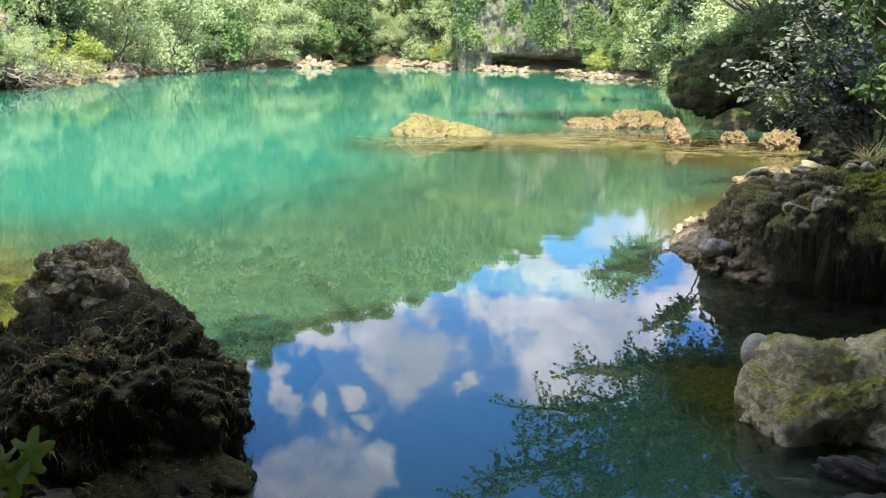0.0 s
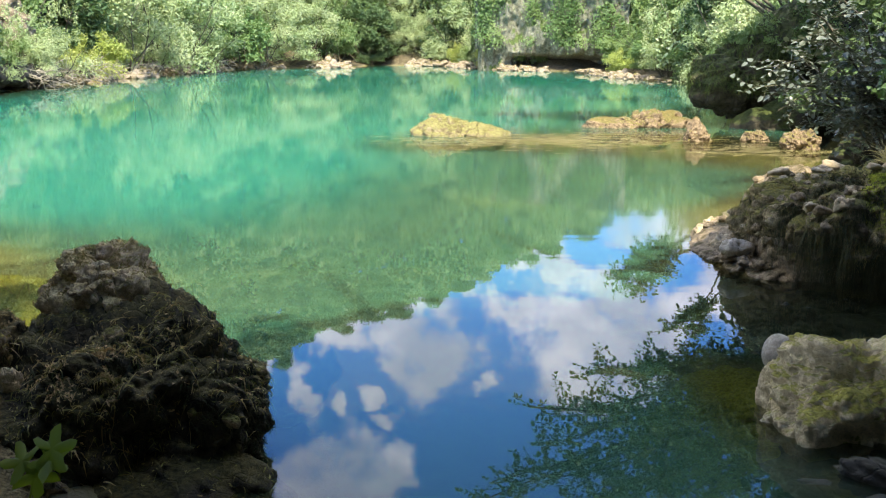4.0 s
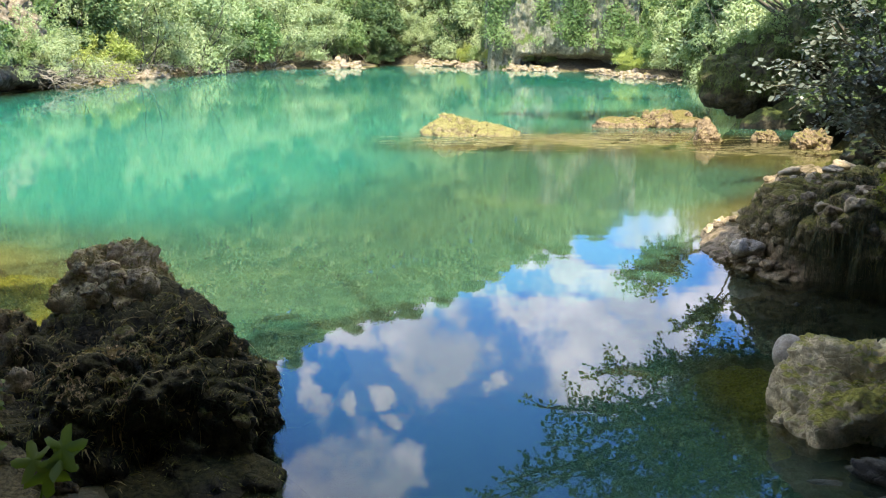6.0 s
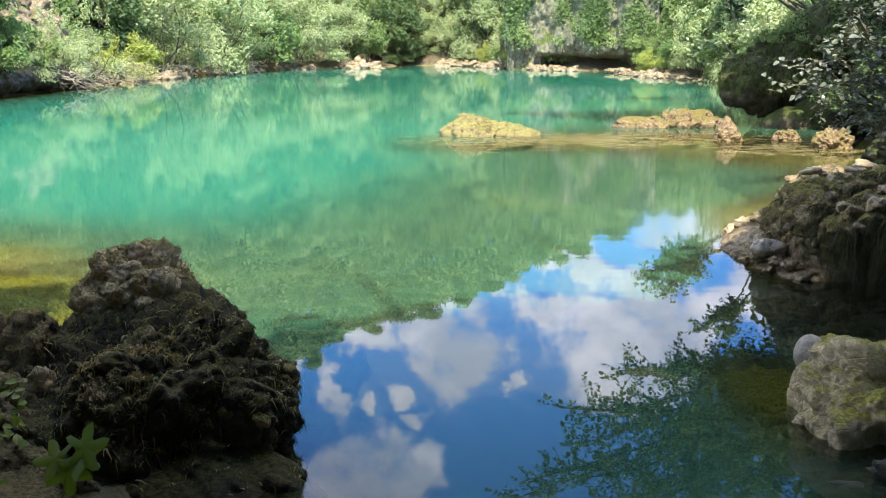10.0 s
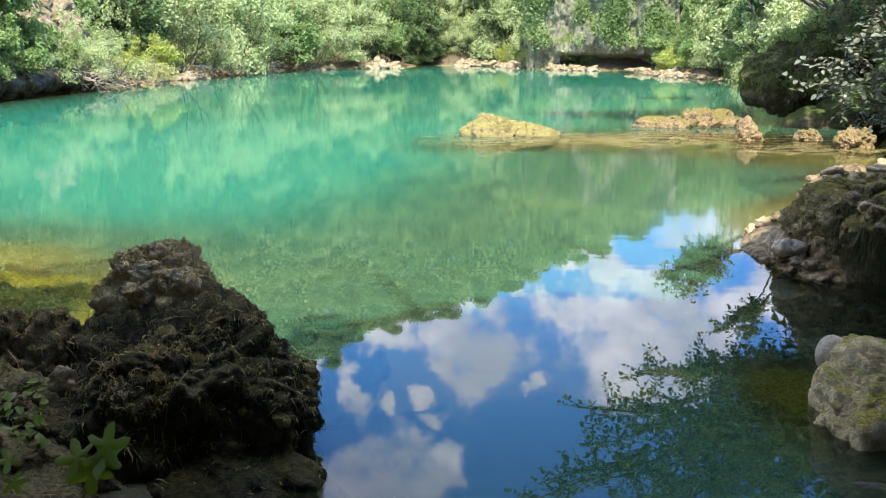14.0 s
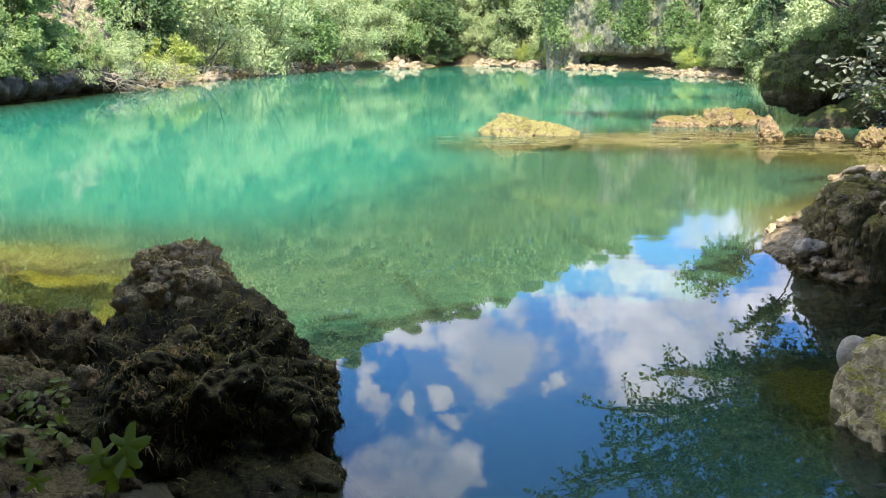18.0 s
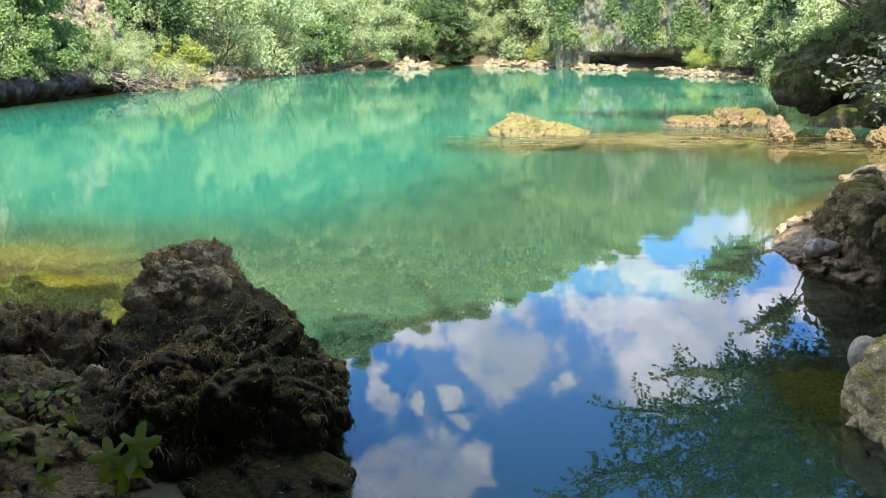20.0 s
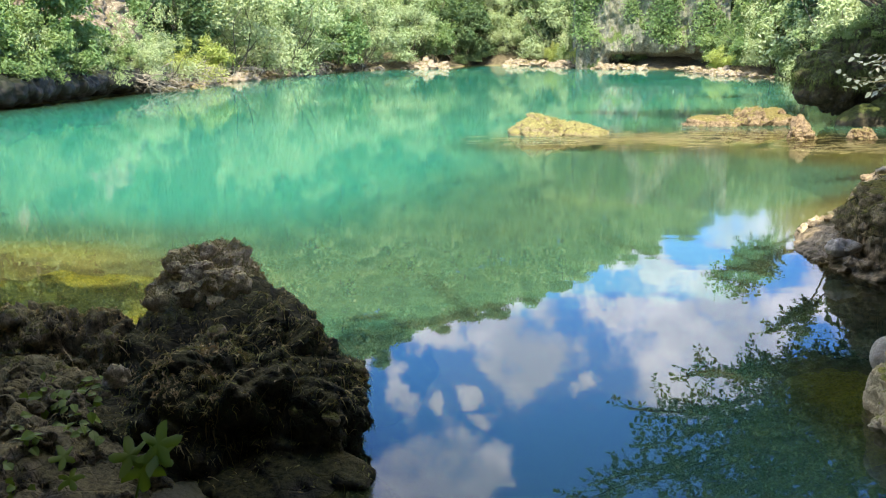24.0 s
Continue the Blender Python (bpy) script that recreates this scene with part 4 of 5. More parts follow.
at = rs.integers(0, ok.sum(), 5000)
b = Build()
add_leaves(b, rs, (p - np.array(o.location))[ok][at] + d[ok][at] * rs.uniform(0.0, 0.2, (5000, 1)), d[ok][at] + rs.normal(scale=0.5, size=(5000, 3)), 0.06, 0.6)
part("ivy", b.mesh("ivy", MAT_GREEN, False), o, "green creepers over the top of the boulder", "stuff")

single_stone("bank_rock", "smooth dark boulder at the foot of the overhang", "rock", MAT_DARK, (7.75, 24.4, 0.02), [(0, 0, 0, 0.85, 0.6, 0.40), (0.75, 0.1, 0.1, 0.95, 0.7, 0.60)], sub=6, rough=0.05, crag=0.04, crag_freq=2.0, seed=13)
# bank under the bushes, near black to paint in the shade of the undercut
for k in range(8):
    single_stone("undercut_bank", "bank overhanging the water below the bushes, coloured near black as their shade", "bank", MAT_SHADE_ROCK, (-14.55 + 0.04 * k, 32.5 + 1.9 * k, 0.52), [(0, 0, 0, 0.95, 1.6, 0.48), (-0.8, 0, 0.05, 0.9, 1.5, 0.5)], "undercut far bank", sub=5, rough=0.14, crag=0.1, crag_freq=3.0, seed=90 + k)

# near bank: overhanging mossy ledge, grey boulder, stones
o, p, d = single_stone("mossy_ledge", "overhanging rock ledge thick with hanging moss", "rock", MAT_TUFA, (3.45, 8.5, 0.46),
                       [(0, 0, 0, 0.78, 0.9, 0.32), (1.0, -0.75, 0.12, 0.95, 1.1, 0.34), (-0.25, 0.6, -0.15, 0.55, 0.6, 0.38), (-0.3, -0.2, -0.1, 0.4, 0.5, 0.3)], sub=7, rough=0.10, crag=0.10, crag_freq=5.5, flake=0.10, flake_freq=3.4, seed=14)
moss_on(o, p, d, 5000, 0.035, 0.006, MAT_STRAND_OLIVE, 14, "olive moss matted on the rock", -0.1, 0.15)
rs = np.random.default_rng(18)
ok = (p[:, 0] > 3.3 + 0.1 * np.sin(p[:, 1] * 7)) & (d[:, 2] > -0.05) & (p[:, 1] < 8.35) & (p[:, 2] > 0.4)
b = Build()
strands(b, rs, (p - np.array(o.location))[ok], d[ok], 9000, 0.03, 0.007, 0.5, 0.4, 0.4, 3)
part("moss", b.mesh("moss", MAT_STRAND_BRIGHT, False), o, "cushion of bright yellow-green moss", "stuff")
ledge_p, ledge_d = p, d
rs = np.random.default_rng(15)
ok = (d[:, 1] < 0.1) & (d[:, 2] < 0.45) & (p[:, 2] > 0.2) & (p[:, 0] > 2.85 + 0.15 * np.sin(p[:, 2] * 9))
b = Build()
strands(b, rs, (p - np.array(o.location))[ok], d[ok], 4000, 0.08, 0.005, 2.0, 0.15, 0.4, 4)
part("moss_curtain", b.mesh("moss_curtain", MAT_STRAND_OLIVE, False), o, "olive moss hanging from the lip of the ledge", "stuff")
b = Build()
# long moss over the hollow, its dark colour stands for shade
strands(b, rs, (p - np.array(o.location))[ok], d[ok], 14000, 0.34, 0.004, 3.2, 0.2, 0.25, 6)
part("moss_curtain", b.mesh("moss_curtain", MAT_STRAND_BLACK, False), o, "green moss hanging in curtains, darkened for the shade below the lip", "stuff")
o, p, d = single_stone("grey_boulder", "pale grey limestone boulder with thin moss", "boulder", MAT_GREY, (2.05, 5.05, 0.05),
                       [(0, 0, 0, 0.40, 0.38, 0.30), (0.3, 0.05, 0.0, 0.4, 0.4, 0.31), (-0.15, 0.1, 0.05, 0.24, 0.25, 0.26)], sub=7, rough=0.035, crag=0.02, crag_freq=7.0, grit=0.014, flake=0.10, flake_freq=4.2, seed=16)
single_stone("sunken_rock", "half-drowned rock covered in olive-green weed", "rock", MAT_SHALLOW, (1.64, 5.5, -0.275), [(0, 0, 0, 0.40, 0.62, 0.21), (0.2, 0.5, 0.02, 0.42, 0.5, 0.2), (-0.1, -0.5, -0.05, 0.36, 0.45, 0.18)], sub=6, rough=0.07, crag=0.06, crag_freq=7.0, seed=17)
single_stone("round_stone", "smooth tan stone lying on the limestone boulder", "stone", MAT_ROUND, (1.80, 5.3, 0.26), [(0, 0, 0, 0.085, 0.09, 0.10)], sub=5, rough=0.015, crag=0.01, grit=0.003, seed=21, soft=0.02)
single_stone("sunken_rock", "submerged rock covered in yellow-green weed", "rock", MAT_WEED, (-3.5, 9.0, -0.52), [(0, 0, 0, 1.3, 1.0, 0.36)], sub=5, rough=0.1, crag=0.05, seed=18)
single_stone("sunken_rock", "dark weedy rock lying under the water by the boulder", "rock", MAT_SUNK, (-0.95, 7.2, -0.36), [(0, 0, 0, 0.5, 0.85, 0.28)], sub=5, rough=0.08, crag=0.06, seed=35)
single_stone("pebble", "smooth pale grey stone lying on the bank", "stone", MAT_ROUND, (2.58, 8.75, 0.16), [(0, 0, 0, 0.145, 0.11, 0.075)], sub=5, rough=0.025, freq=6.0, crag=0.012, grit=0.004, seed=19, soft=0.02, flake=0.05, flake_freq=5.0)
single_stone("root_stone", "brown craggy stone in the shallows", "stone", MAT_BROWN, (6.75, 19.4, 0.08), [(0, 0, 0, 0.34, 0.3, 0.26)], sub=6, rough=0.08, freq=4.0, crag=0.06, crag_freq=9.0, seed=23)
single_stone("root_stone", "small pale brown stone in the shallows", "stone", MAT_BROWN, (6.45, 21.0, 0.04), [(0, 0, 0, 0.24, 0.2, 0.16)], sub=6, rough=0.06, freq=4.0, crag=0.05, crag_freq=9.0, seed=24)
single_stone("bank_rock", "dark craggy rock on the near bank", "rock", MAT_DARK, (6.5, 15.6, 0.15), [(0, 0, 0, 0.6, 0.7, 0.4), (0.6, 0, 0.1, 0.6, 0.7, 0.45)], sub=6, rough=0.09, crag=0.12, seed=25)
# wall and edge of the hollow, blackened in colour to stand for deep shade
single_stone("bank_rock", "rock wall under the ledge, coloured near black as shade", "rock", MAT_SHADE_ROCK, (4.15, 8.7, 0.0), [(0, 0, 0, 0.95, 0.7, 0.46), (0.9, -0.3, 0.0, 0.9, 0.8, 0.5)], sub=6, rough=0.09, crag=0.12, seed=26)
single_stone("bank_rock", "rock by the grey boulder, coloured near black as shade", "rock", MAT_SHADE_ROCK, (2.2, 4.15, -0.15), [(0, 0, 0, 0.75, 0.5, 0.24), (0.6, 0.2, 0.05, 0.7, 0.6, 0.3)], sub=6, rough=0.09, crag=0.12, seed=27)

o, bank_p, bank_d = single_stone("stony_bank", "rough conglomerate of gravel and stones at the waterline", "bank", MAT_GRAVEL, (2.84, 9.1, -0.02), [(0, 0.2, 0, 0.40, 1.1, 0.13), (0.2, 0.6, 0, 0.5, 1.2, 0.22), (0.28, -0.05, 0.15, 0.42, 0.95, 0.36), (0.5, 0.4, 0.3, 0.45, 0.9, 0.42)], sub=7, rough=0.04, freq=4.0, crag=0.05, crag_freq=11.0, grit=0.014, flake=0.04, flake_freq=6.0, seed=28, soft=0.05)
# drowned floor rocks, their near-black colour carries the shade under the ledge
single_stone("bank_rock", "rock floor under the water of the hollow, coloured near black as shade", "rock", MAT_SHADE_ROCK, (3.4, 6.6, -0.24), [(0, 0, 0, 0.9, 0.9, 0.16), (0.7, 0, 0.0, 1.0, 0.9, 0.18)], sub=6, rough=0.08, crag=0.08, flake=0.05, seed=29)

single_stone("bank_rock", "drowned rock at the foot of the limestone boulder, coloured near black as shade", "rock", MAT_SHADE_ROCK, (2.35, 4.6, -0.2), [(0, 0, 0, 0.85, 0.9, 0.16), (0.5, -0.5, 0.0, 0.7, 0.7, 0.18)], sub=6, rough=0.06, crag=0.07, flake=0.05, seed=36)
single_stone("bank_rock", "drowned rock under the ledge, coloured near black as shade", "rock", MAT_SHADE_ROCK, (3.1, 7.8, -0.22), [(0, 0, 0, 0.9, 0.7, 0.17), (0.7, 0, 0, 0.8, 0.7, 0.17)], sub=6, rough=0.06, crag=0.07, flake=0.05, seed=37)
single_stone("bank_rock", "low rock at the edge of the hollow, coloured near black as shade", "rock", MAT_SHADE_ROCK, (2.6, 7.5, -0.24), [(0, 0, 0, 0.5, 0.45, 0.17)], sub=6, rough=0.08, crag=0.08, flake=0.05, seed=33)

# gravel and cobbles of the near bank
rng = random.Random(41)
cobble_kinds = []
for k in range(5):
    b = Build()
    stone(b, (0, 0, 0), [(0, 0, 0, 0.10, rng.uniform(0.06, 0.09), rng.uniform(0.035, 0.06)), (rng.uniform(-0.04, 0.04), 0.02, 0.01, 0.06, 0.07, 0.05)], 4, 0.025, 9.0, 0.012, 12.0, 0.004, 50 + k, 0.02, flake=0.035, flake_freq=9.0)
    cobble_kinds.append(b.mesh("cobble", MAT_PEBBLE if k < 2 else MAT_GRAVEL))
cobble_bank = cobble_kinds[1:]
ledge_kinds = []
for k in range(2):
    b = Build()
    stone(b, (0, 0, 0), [(0, 0, 0, 0.10, 0.08, 0.05), (0.03, 0.02, 0.01, 0.06, 0.07, 0.05)], 4, 0.025, 9.0, 0.012, 12.0, 0.004, 57 + k, 0.02, flake=0.03, flake_freq=9.0)
    ledge_kinds.append(b.mesh("ledge_stone", MAT_PEBBLE))
spread = [(rng.uniform(2.1, 2.95), rng.uniform(8.15, 10.8)) for _ in range(110)]
for x, y in spread:
    z = float(land(np.array([x]), np.array([y]))[0])
    if z < -0.12:
        continue
    ob = tagged(new("cobble", rng.choice(cobble_bank)), "rounded grey-brown cobble on the stony bank", "stone", "cobbles on the near bank")
    s = rng.choice([0.25, 0.35, 0.45, 0.6, 0.8]) * rng.uniform(0.8, 1.2)
    ob.matrix_basis = pose(x, y, max(z, 0.02) + 0.05 + 0.02 * s, rng.uniform(-15, 15), rng.uniform(-15, 15), rng.uniform(0, 360)) @ Matrix.Diagonal((s, s, s, 1))
slope = np.flatnonzero((bank_d[:, 2] > 0.05) & (bank_p[:, 2] > 0.12) & (bank_p[:, 0] < 3.15) & (bank_d[:, 1] < 0.6))
for _ in range(70):
    k = int(rng.choice(slope))
    s = rng.choice([0.25, 0.35, 0.5, 0.75]) * rng.uniform(0.8, 1.2)
    ob = tagged(new("cobble", rng.choice(cobble_bank)), "grey-brown stone bedded in the gravel slope", "stone", "cobbles on the near bank")
    ob.matrix_basis = pose(*bank_p[k], rng.uniform(-40, 40), rng.uniform(-40, 40), rng.uniform(0, 360)) @ Matrix.Diagonal((s, s, s, 1))
for x, y, z, s in [(3.05, 9.2, 0.70, 1.2), (3.35, 9.05, 0.74, 0.9), (3.5, 9.3, 0.74, 1.3), (3.8, 8.9, 0.78, 1.2), (4.0, 8.5, 0.86, 1.1), (3.2, 8.8, 0.76, 0.7), (2.95, 8.9, 0.68, 0.8), (3.6, 8.7, 0.80, 0.8), (4.2, 8.2, 0.9, 1.2), (4.35, 8.6, 0.86, 0.8)]:
    ob = tagged(new("ledge_stone", rng.choice(ledge_kinds)), "pale stone resting on the mossy ledge", "stone", "stones on the ledge")
    ob.matrix_basis = pose(x, y, z, 0, 0, rng.uniform(0, 360)) @ Matrix.Diagonal((s * 0.85, s * 0.6, s * 0.6, 1))
face = np.flatnonzero((ledge_d[:, 2] > -0.1) & (ledge_p[:, 2] > 0.2) & (ledge_p[:, 0] < 3.3) & (ledge_p[:, 1] < 9.3) & (ledge_d[:, 1] < 0.3))
for _ in range(60):
    k = int(rng.choice(face))
    s = rng.choice([0.2, 0.3, 0.4, 0.65]) * rng.uniform(0.8, 1.2)
    ob = tagged(new("ledge_stone", rng.choice(cobble_bank)), "tan stone bedded in the mossy ledge", "stone", "stones on the ledge")
    ob.matrix_basis = pose(*ledge_p[k], rng.uniform(-40, 40), rng.uniform(-40, 40), rng.uniform(0, 360)) @ Matrix.Diagonal((s, s, s, 1))


# ---------- cliff at the head of the pool ----------
def cliff():
    ob = thing("cliff", "grey limestone cliff with a dark undercut at the waterline", "cliff")
    nx, nz = 150, 90
    v = []
    for k in range(nz + 1):
        z = -0.4 + 9.5 * k / nz
        for i in range(nx + 1):
            x = 5.2 + 9.3 * i / nx
            q = Vector((x * 0.55, 3.1, z * 0.30))
            y = 81.6 - 0.75 * (x - 6.5) - 0.12 * z
            y -= 0.8 * noise.fractal(q, 0.9, 2.1, 5) + 0.4 * noise.fractal(Vector((x * 2.2, 7.0, z * 0.5)), 0.8, 2.1, 4)
            y += 0.3 * abs(noise.noise(Vector((x * 1.4, 1.0, z * 1.1))))
            under = smooth(1.15 + 0.3 * noise.noise(Vector((x, 0, 0))), 0.75, z) * smooth(6.9, 8.4, x)
            y += 2.6 * float(under) - 0.45 * float(smooth(0.7, 1.6, z) * smooth(3.5, 1.6, z))
            v.append((x, y, z))
    f = [(k * (nx + 1) + i, k * (nx + 1) + i + 1, (k + 1) * (nx + 1) + i + 1, (k + 1) * (nx + 1) + i) for k in range(nz) for i in range(nx)]
    b = Build()
    b.add(v, f)
    # back and top, so that the wall is solid
    top = v[-(nx + 1):]
    back = [(x, y + 5.0, z - 0.6) for x, y, z in top]
    foot = [(x, y + 5.0, -0.4) for x, y, z in top]
    n = nx + 1
    b.add(top + back + foot, [(i, i + 1, n + i + 1, n + i) for i in range(nx)] + [(n + i, n + i + 1, 2 * n + i + 1, 2 * n + i) for i in range(nx)])
    part("rock_face", b.mesh("rock_face", MAT_CLIFF), ob)
    rs = np.random.default_rng(77)
    pts = np.array(v)
    pts = pts[(pts[:, 2] > 1.75)]
    grow = np.array([noise.noise(Vector((x * 0.6, 0.0, z * 0.45)) + Vector((5, 0, 0))) for x, y, z in pts])
    pts = pts[grow > 0.02]
    at = rs.integers(0, len(pts), 14000)
    b = Build()
    add_leaves(b, rs, pts[at] + rs.normal(scale=0.22, size=(14000, 3)) - [0, 0.3, 0], np.array([0, -0.6, 0.9]) + rs.normal(scale=0.4, size=(14000, 3)), 0.16, 0.6)
    part("creeper", b.mesh("creeper", MAT_GREEN, False), ob, "green plants clinging to the rock face", "stuff")


cliff()


def outcrop(x, y, z, seed):
    single_stone("rock_outcrop", "weathered pale rock outcrop on the wooded slope", "rock", MAT_OUTCROP, (x, y, z),
                 [(0, 0, 0, 1.6, 1.2, 1.6), (0.8, -0.3, -0.8, 1.4, 1.0, 1.2), (-0.9, 0.2, 0.6, 1.2, 1.0, 1.3)], "outcrops on the slope", sub=6, rough=0.22, freq=1.0, crag=0.2, crag_freq=1.8, seed=seed, flake=0.35, flake_freq=1.1)


for k, (x, y, z) in enumerate([(-16.9, 43.6, 2.8), (-17.9, 45.4, 3.5), (-16.9, 47.6, 2.9), (-19.2, 46.8, 4.0)]):
    outcrop(x, y, z, 140 + k)


# ---------- pale stones along the far waterline ----------
shore_kinds = []
for k in range(4):
    b = Build()
    stone(b, (0, 0, 0), [(0, 0, 0, 0.6, 0.45, 0.3), (0.3, 0.1, 0, 0.4, 0.4, 0.26), (-0.25, 0, 0.12, 0.26, 0.3, 0.28)], 4, 0.10, 2.2, 0.1, 4.0, 0.02, 30 + k, flake=0.22, flake_freq=2.6)
    shore_kinds.append(b.mesh("shore_rock", MAT_PALE))
rng = random.Random(31)
for (ax, ay), (bx, by), n, big in [((-13.8, 56.5), (-13.5, 60), 12, 0.65), ((-13.5, 62), (-11.5, 76), 26, 0.4), ((-11.2, 77.0), (-8.6, 83.4), 24, 0.38), ((-7.0, 85.4), (-3.9, 86.2), 26, 0.75),
                                   ((1.2, 96.8), (3.5, 94.6), 30, 0.9), ((3.5, 94.6), (5.2, 86.4), 30, 0.7), ((5.3, 86.0), (9.2, 76.6), 60, 0.5), ((11.6, 72.5), (11.6, 65.5), 16, 0.45),
                                   ((11.7, 64.6), (12.3, 60.5), 30, 0.45), ((12.5, 59.5), (13.0, 54.5), 12, 0.25), ((-14.0, 45.0), (-13.9, 55.0), 12, 0.35)]:
    for _ in range(n):
        t = rng.random()
        ob = tagged(new("shore_rock", rng.choice(shore_kinds)), "pale tan rock at the waterline", "rock", "pale rocks along the far shore")
        s = (0.3 + 1.5 * rng.random() ** 2.2) * big * 1.3
        ob.matrix_basis = pose(ax + (bx - ax) * t + rng.uniform(-0.5, 0.4), ay + (by - ay) * t + rng.uniform(-0.5, 1.3), rng.uniform(-0.06, 0.14), rng.uniform(-12, 12), rng.uniform(-12, 12), rng.uniform(0, 360)) @ Matrix.Diagonal((s, s, s * rng.uniform(0.45, 1.0), 1))


# ---------- overhanging trees and shrubs of the near bank ----------
def leafy_twig(bt, bl, rng, rs, start, way, length, leaf, r0=0.008, step=0.05, droop=-0.03):
    """A twig with leaves set along it, left and right."""
    pts = branch(bt, rng, start, way, length, r0, 6, 0.14, droop, 4, 0.3)
    pos, tan = [], []
    n = max(4, int(length / step))
    for k in range(n):
        t = (k + 0.5) / n * 6
        i = min(int(t), 5)
        p = pts[i].lerp(pts[i + 1], t - i)
        d = (pts[i + 1] - pts[i]).normalized()
        s = d.cross(Vector((0, 0, 1))).normalized() * (1 if k % 2 else -1)
        pos.append(p[:])
        tan.append((s * 0.8 + d * 0.6 + Vector((rng.gauss(0, 0.3), rng.gauss(0, 0.3), rng.gauss(-0.15, 0.25))))[:])
    pos, tan = np.array(pos), np.array(tan)
    nrm = np.array([0, 0, 1.0]) + rs.normal(scale=0.45, size=pos.shape)
    if bl is not None:
        add_leaves(bl, rs, pos, nrm, leaf, 0.62, 0.18, tan, True)
    return pos, tan, nrm


def overhanging_tree(label, seed, root, limbs, leaf, per_limb, mat, bare=2.2):
    """limbs: where each main limb ends, with the reach of its twigs."""
    rng, rs = random.Random(seed), np.random.default_rng(seed)
    ob = thing("overhanging_tree", label, "tree", root, "trees leaning over the water")
    r = Vector(root)
    b = Build()
    top = Vector((-0.8, -0.2, 3.2))
    tube(b, [(0, 0, -0.5), (-0.05, 0, 0.8), (-0.3, 0, 1.9), top], [0.19, 0.15, 0.13, 0.10], 8)
    part("trunk", b.mesh("trunk", MAT_BARK), ob)
    for ex, ey, ez, reach in limbs:
        end = Vector((ex, ey, ez)) - r
        bt, bl = Build(), Build()
        pts = [top.lerp(end, k / 7) + Vector((rng.gauss(0, 0.12), rng.gauss(0, 0.12), 0.35 * math.sin(math.pi * k / 7) + rng.gauss(0, 0.08))) * (k > 0) for k in range(8)]
        tube(bt, pts, [0.06 - 0.0065 * k for k in range(8)], 6)
        for _ in range(per_limb):
            k = rng.uniform(bare, 7)
            i = min(int(k), 6)
            p = pts[i].lerp(pts[i + 1], k - i)
            way = Vector((rng.gauss(-0.3, 0.8), rng.gauss(0, 0.8), rng.gauss(0.05, 0.45)))
            leafy_twig(bt, bl, rng, rs, p, way, reach * rng.uniform(0.5, 1.2), leaf)
        limb = part("limb", bt.mesh("limb", MAT_BARK), ob)
        part("foliage", bl.mesh("foliage", mat, False), limb, "leaves of the limb", "stuff")


overhanging_tree("tree leaning far out over the dark water", 71, (12.0, 24.5, ground_z(12.0, 24.5)),
                 [(3.8, 23.0, 5.0, 0.7), (4.5, 23.3, 5.1, 0.9), (5.1, 23.0, 5.0, 0.9), (5.8, 23.4, 5.2, 1.0), (2.9, 23.0, 5.8, 0.7), (3.6, 23.5, 6.0, 1.0), (5.0, 23.2, 6.2, 1.0), (5.8, 23.0, 6.0, 1.1), (2.6, 23.2, 6.6, 0.7),
                  (3.3, 23.0, 7.3, 1.0), (4.4, 23.4, 7.7, 1.1), (5.5, 23.0, 7.3, 1.2), (2.0, 23.0, 7.4, 0.7), (1.5, 23.0, 7.8, 0.6), (6.2, 23.0, 6.7, 1.2), (3.5, 23.2, 8.7, 1.2), (4.8, 23.0, 8.9, 1.3), (5.8, 23.3, 8.5, 1.3), (2.5, 23.0, 8.7, 1.0)], 0.105, 120, MAT_RIVER)
overhanging_tree("slender tree leaning out beyond the dark boulder", 72, (12.6, 34.5, ground_z(12.6, 34.5)),
                 [(6.4, 34.0, 5.1, 0.7), (6.9, 34.3, 4.7, 0.7), (7.3, 34.0, 4.9, 0.8), (7.0, 33.7, 5.3, 0.7), (8.2, 34.0, 6.8, 0.5), (8.9, 34.2, 7.0, 0.5)], 0.12, 85, MAT_RIVER, 5.6)


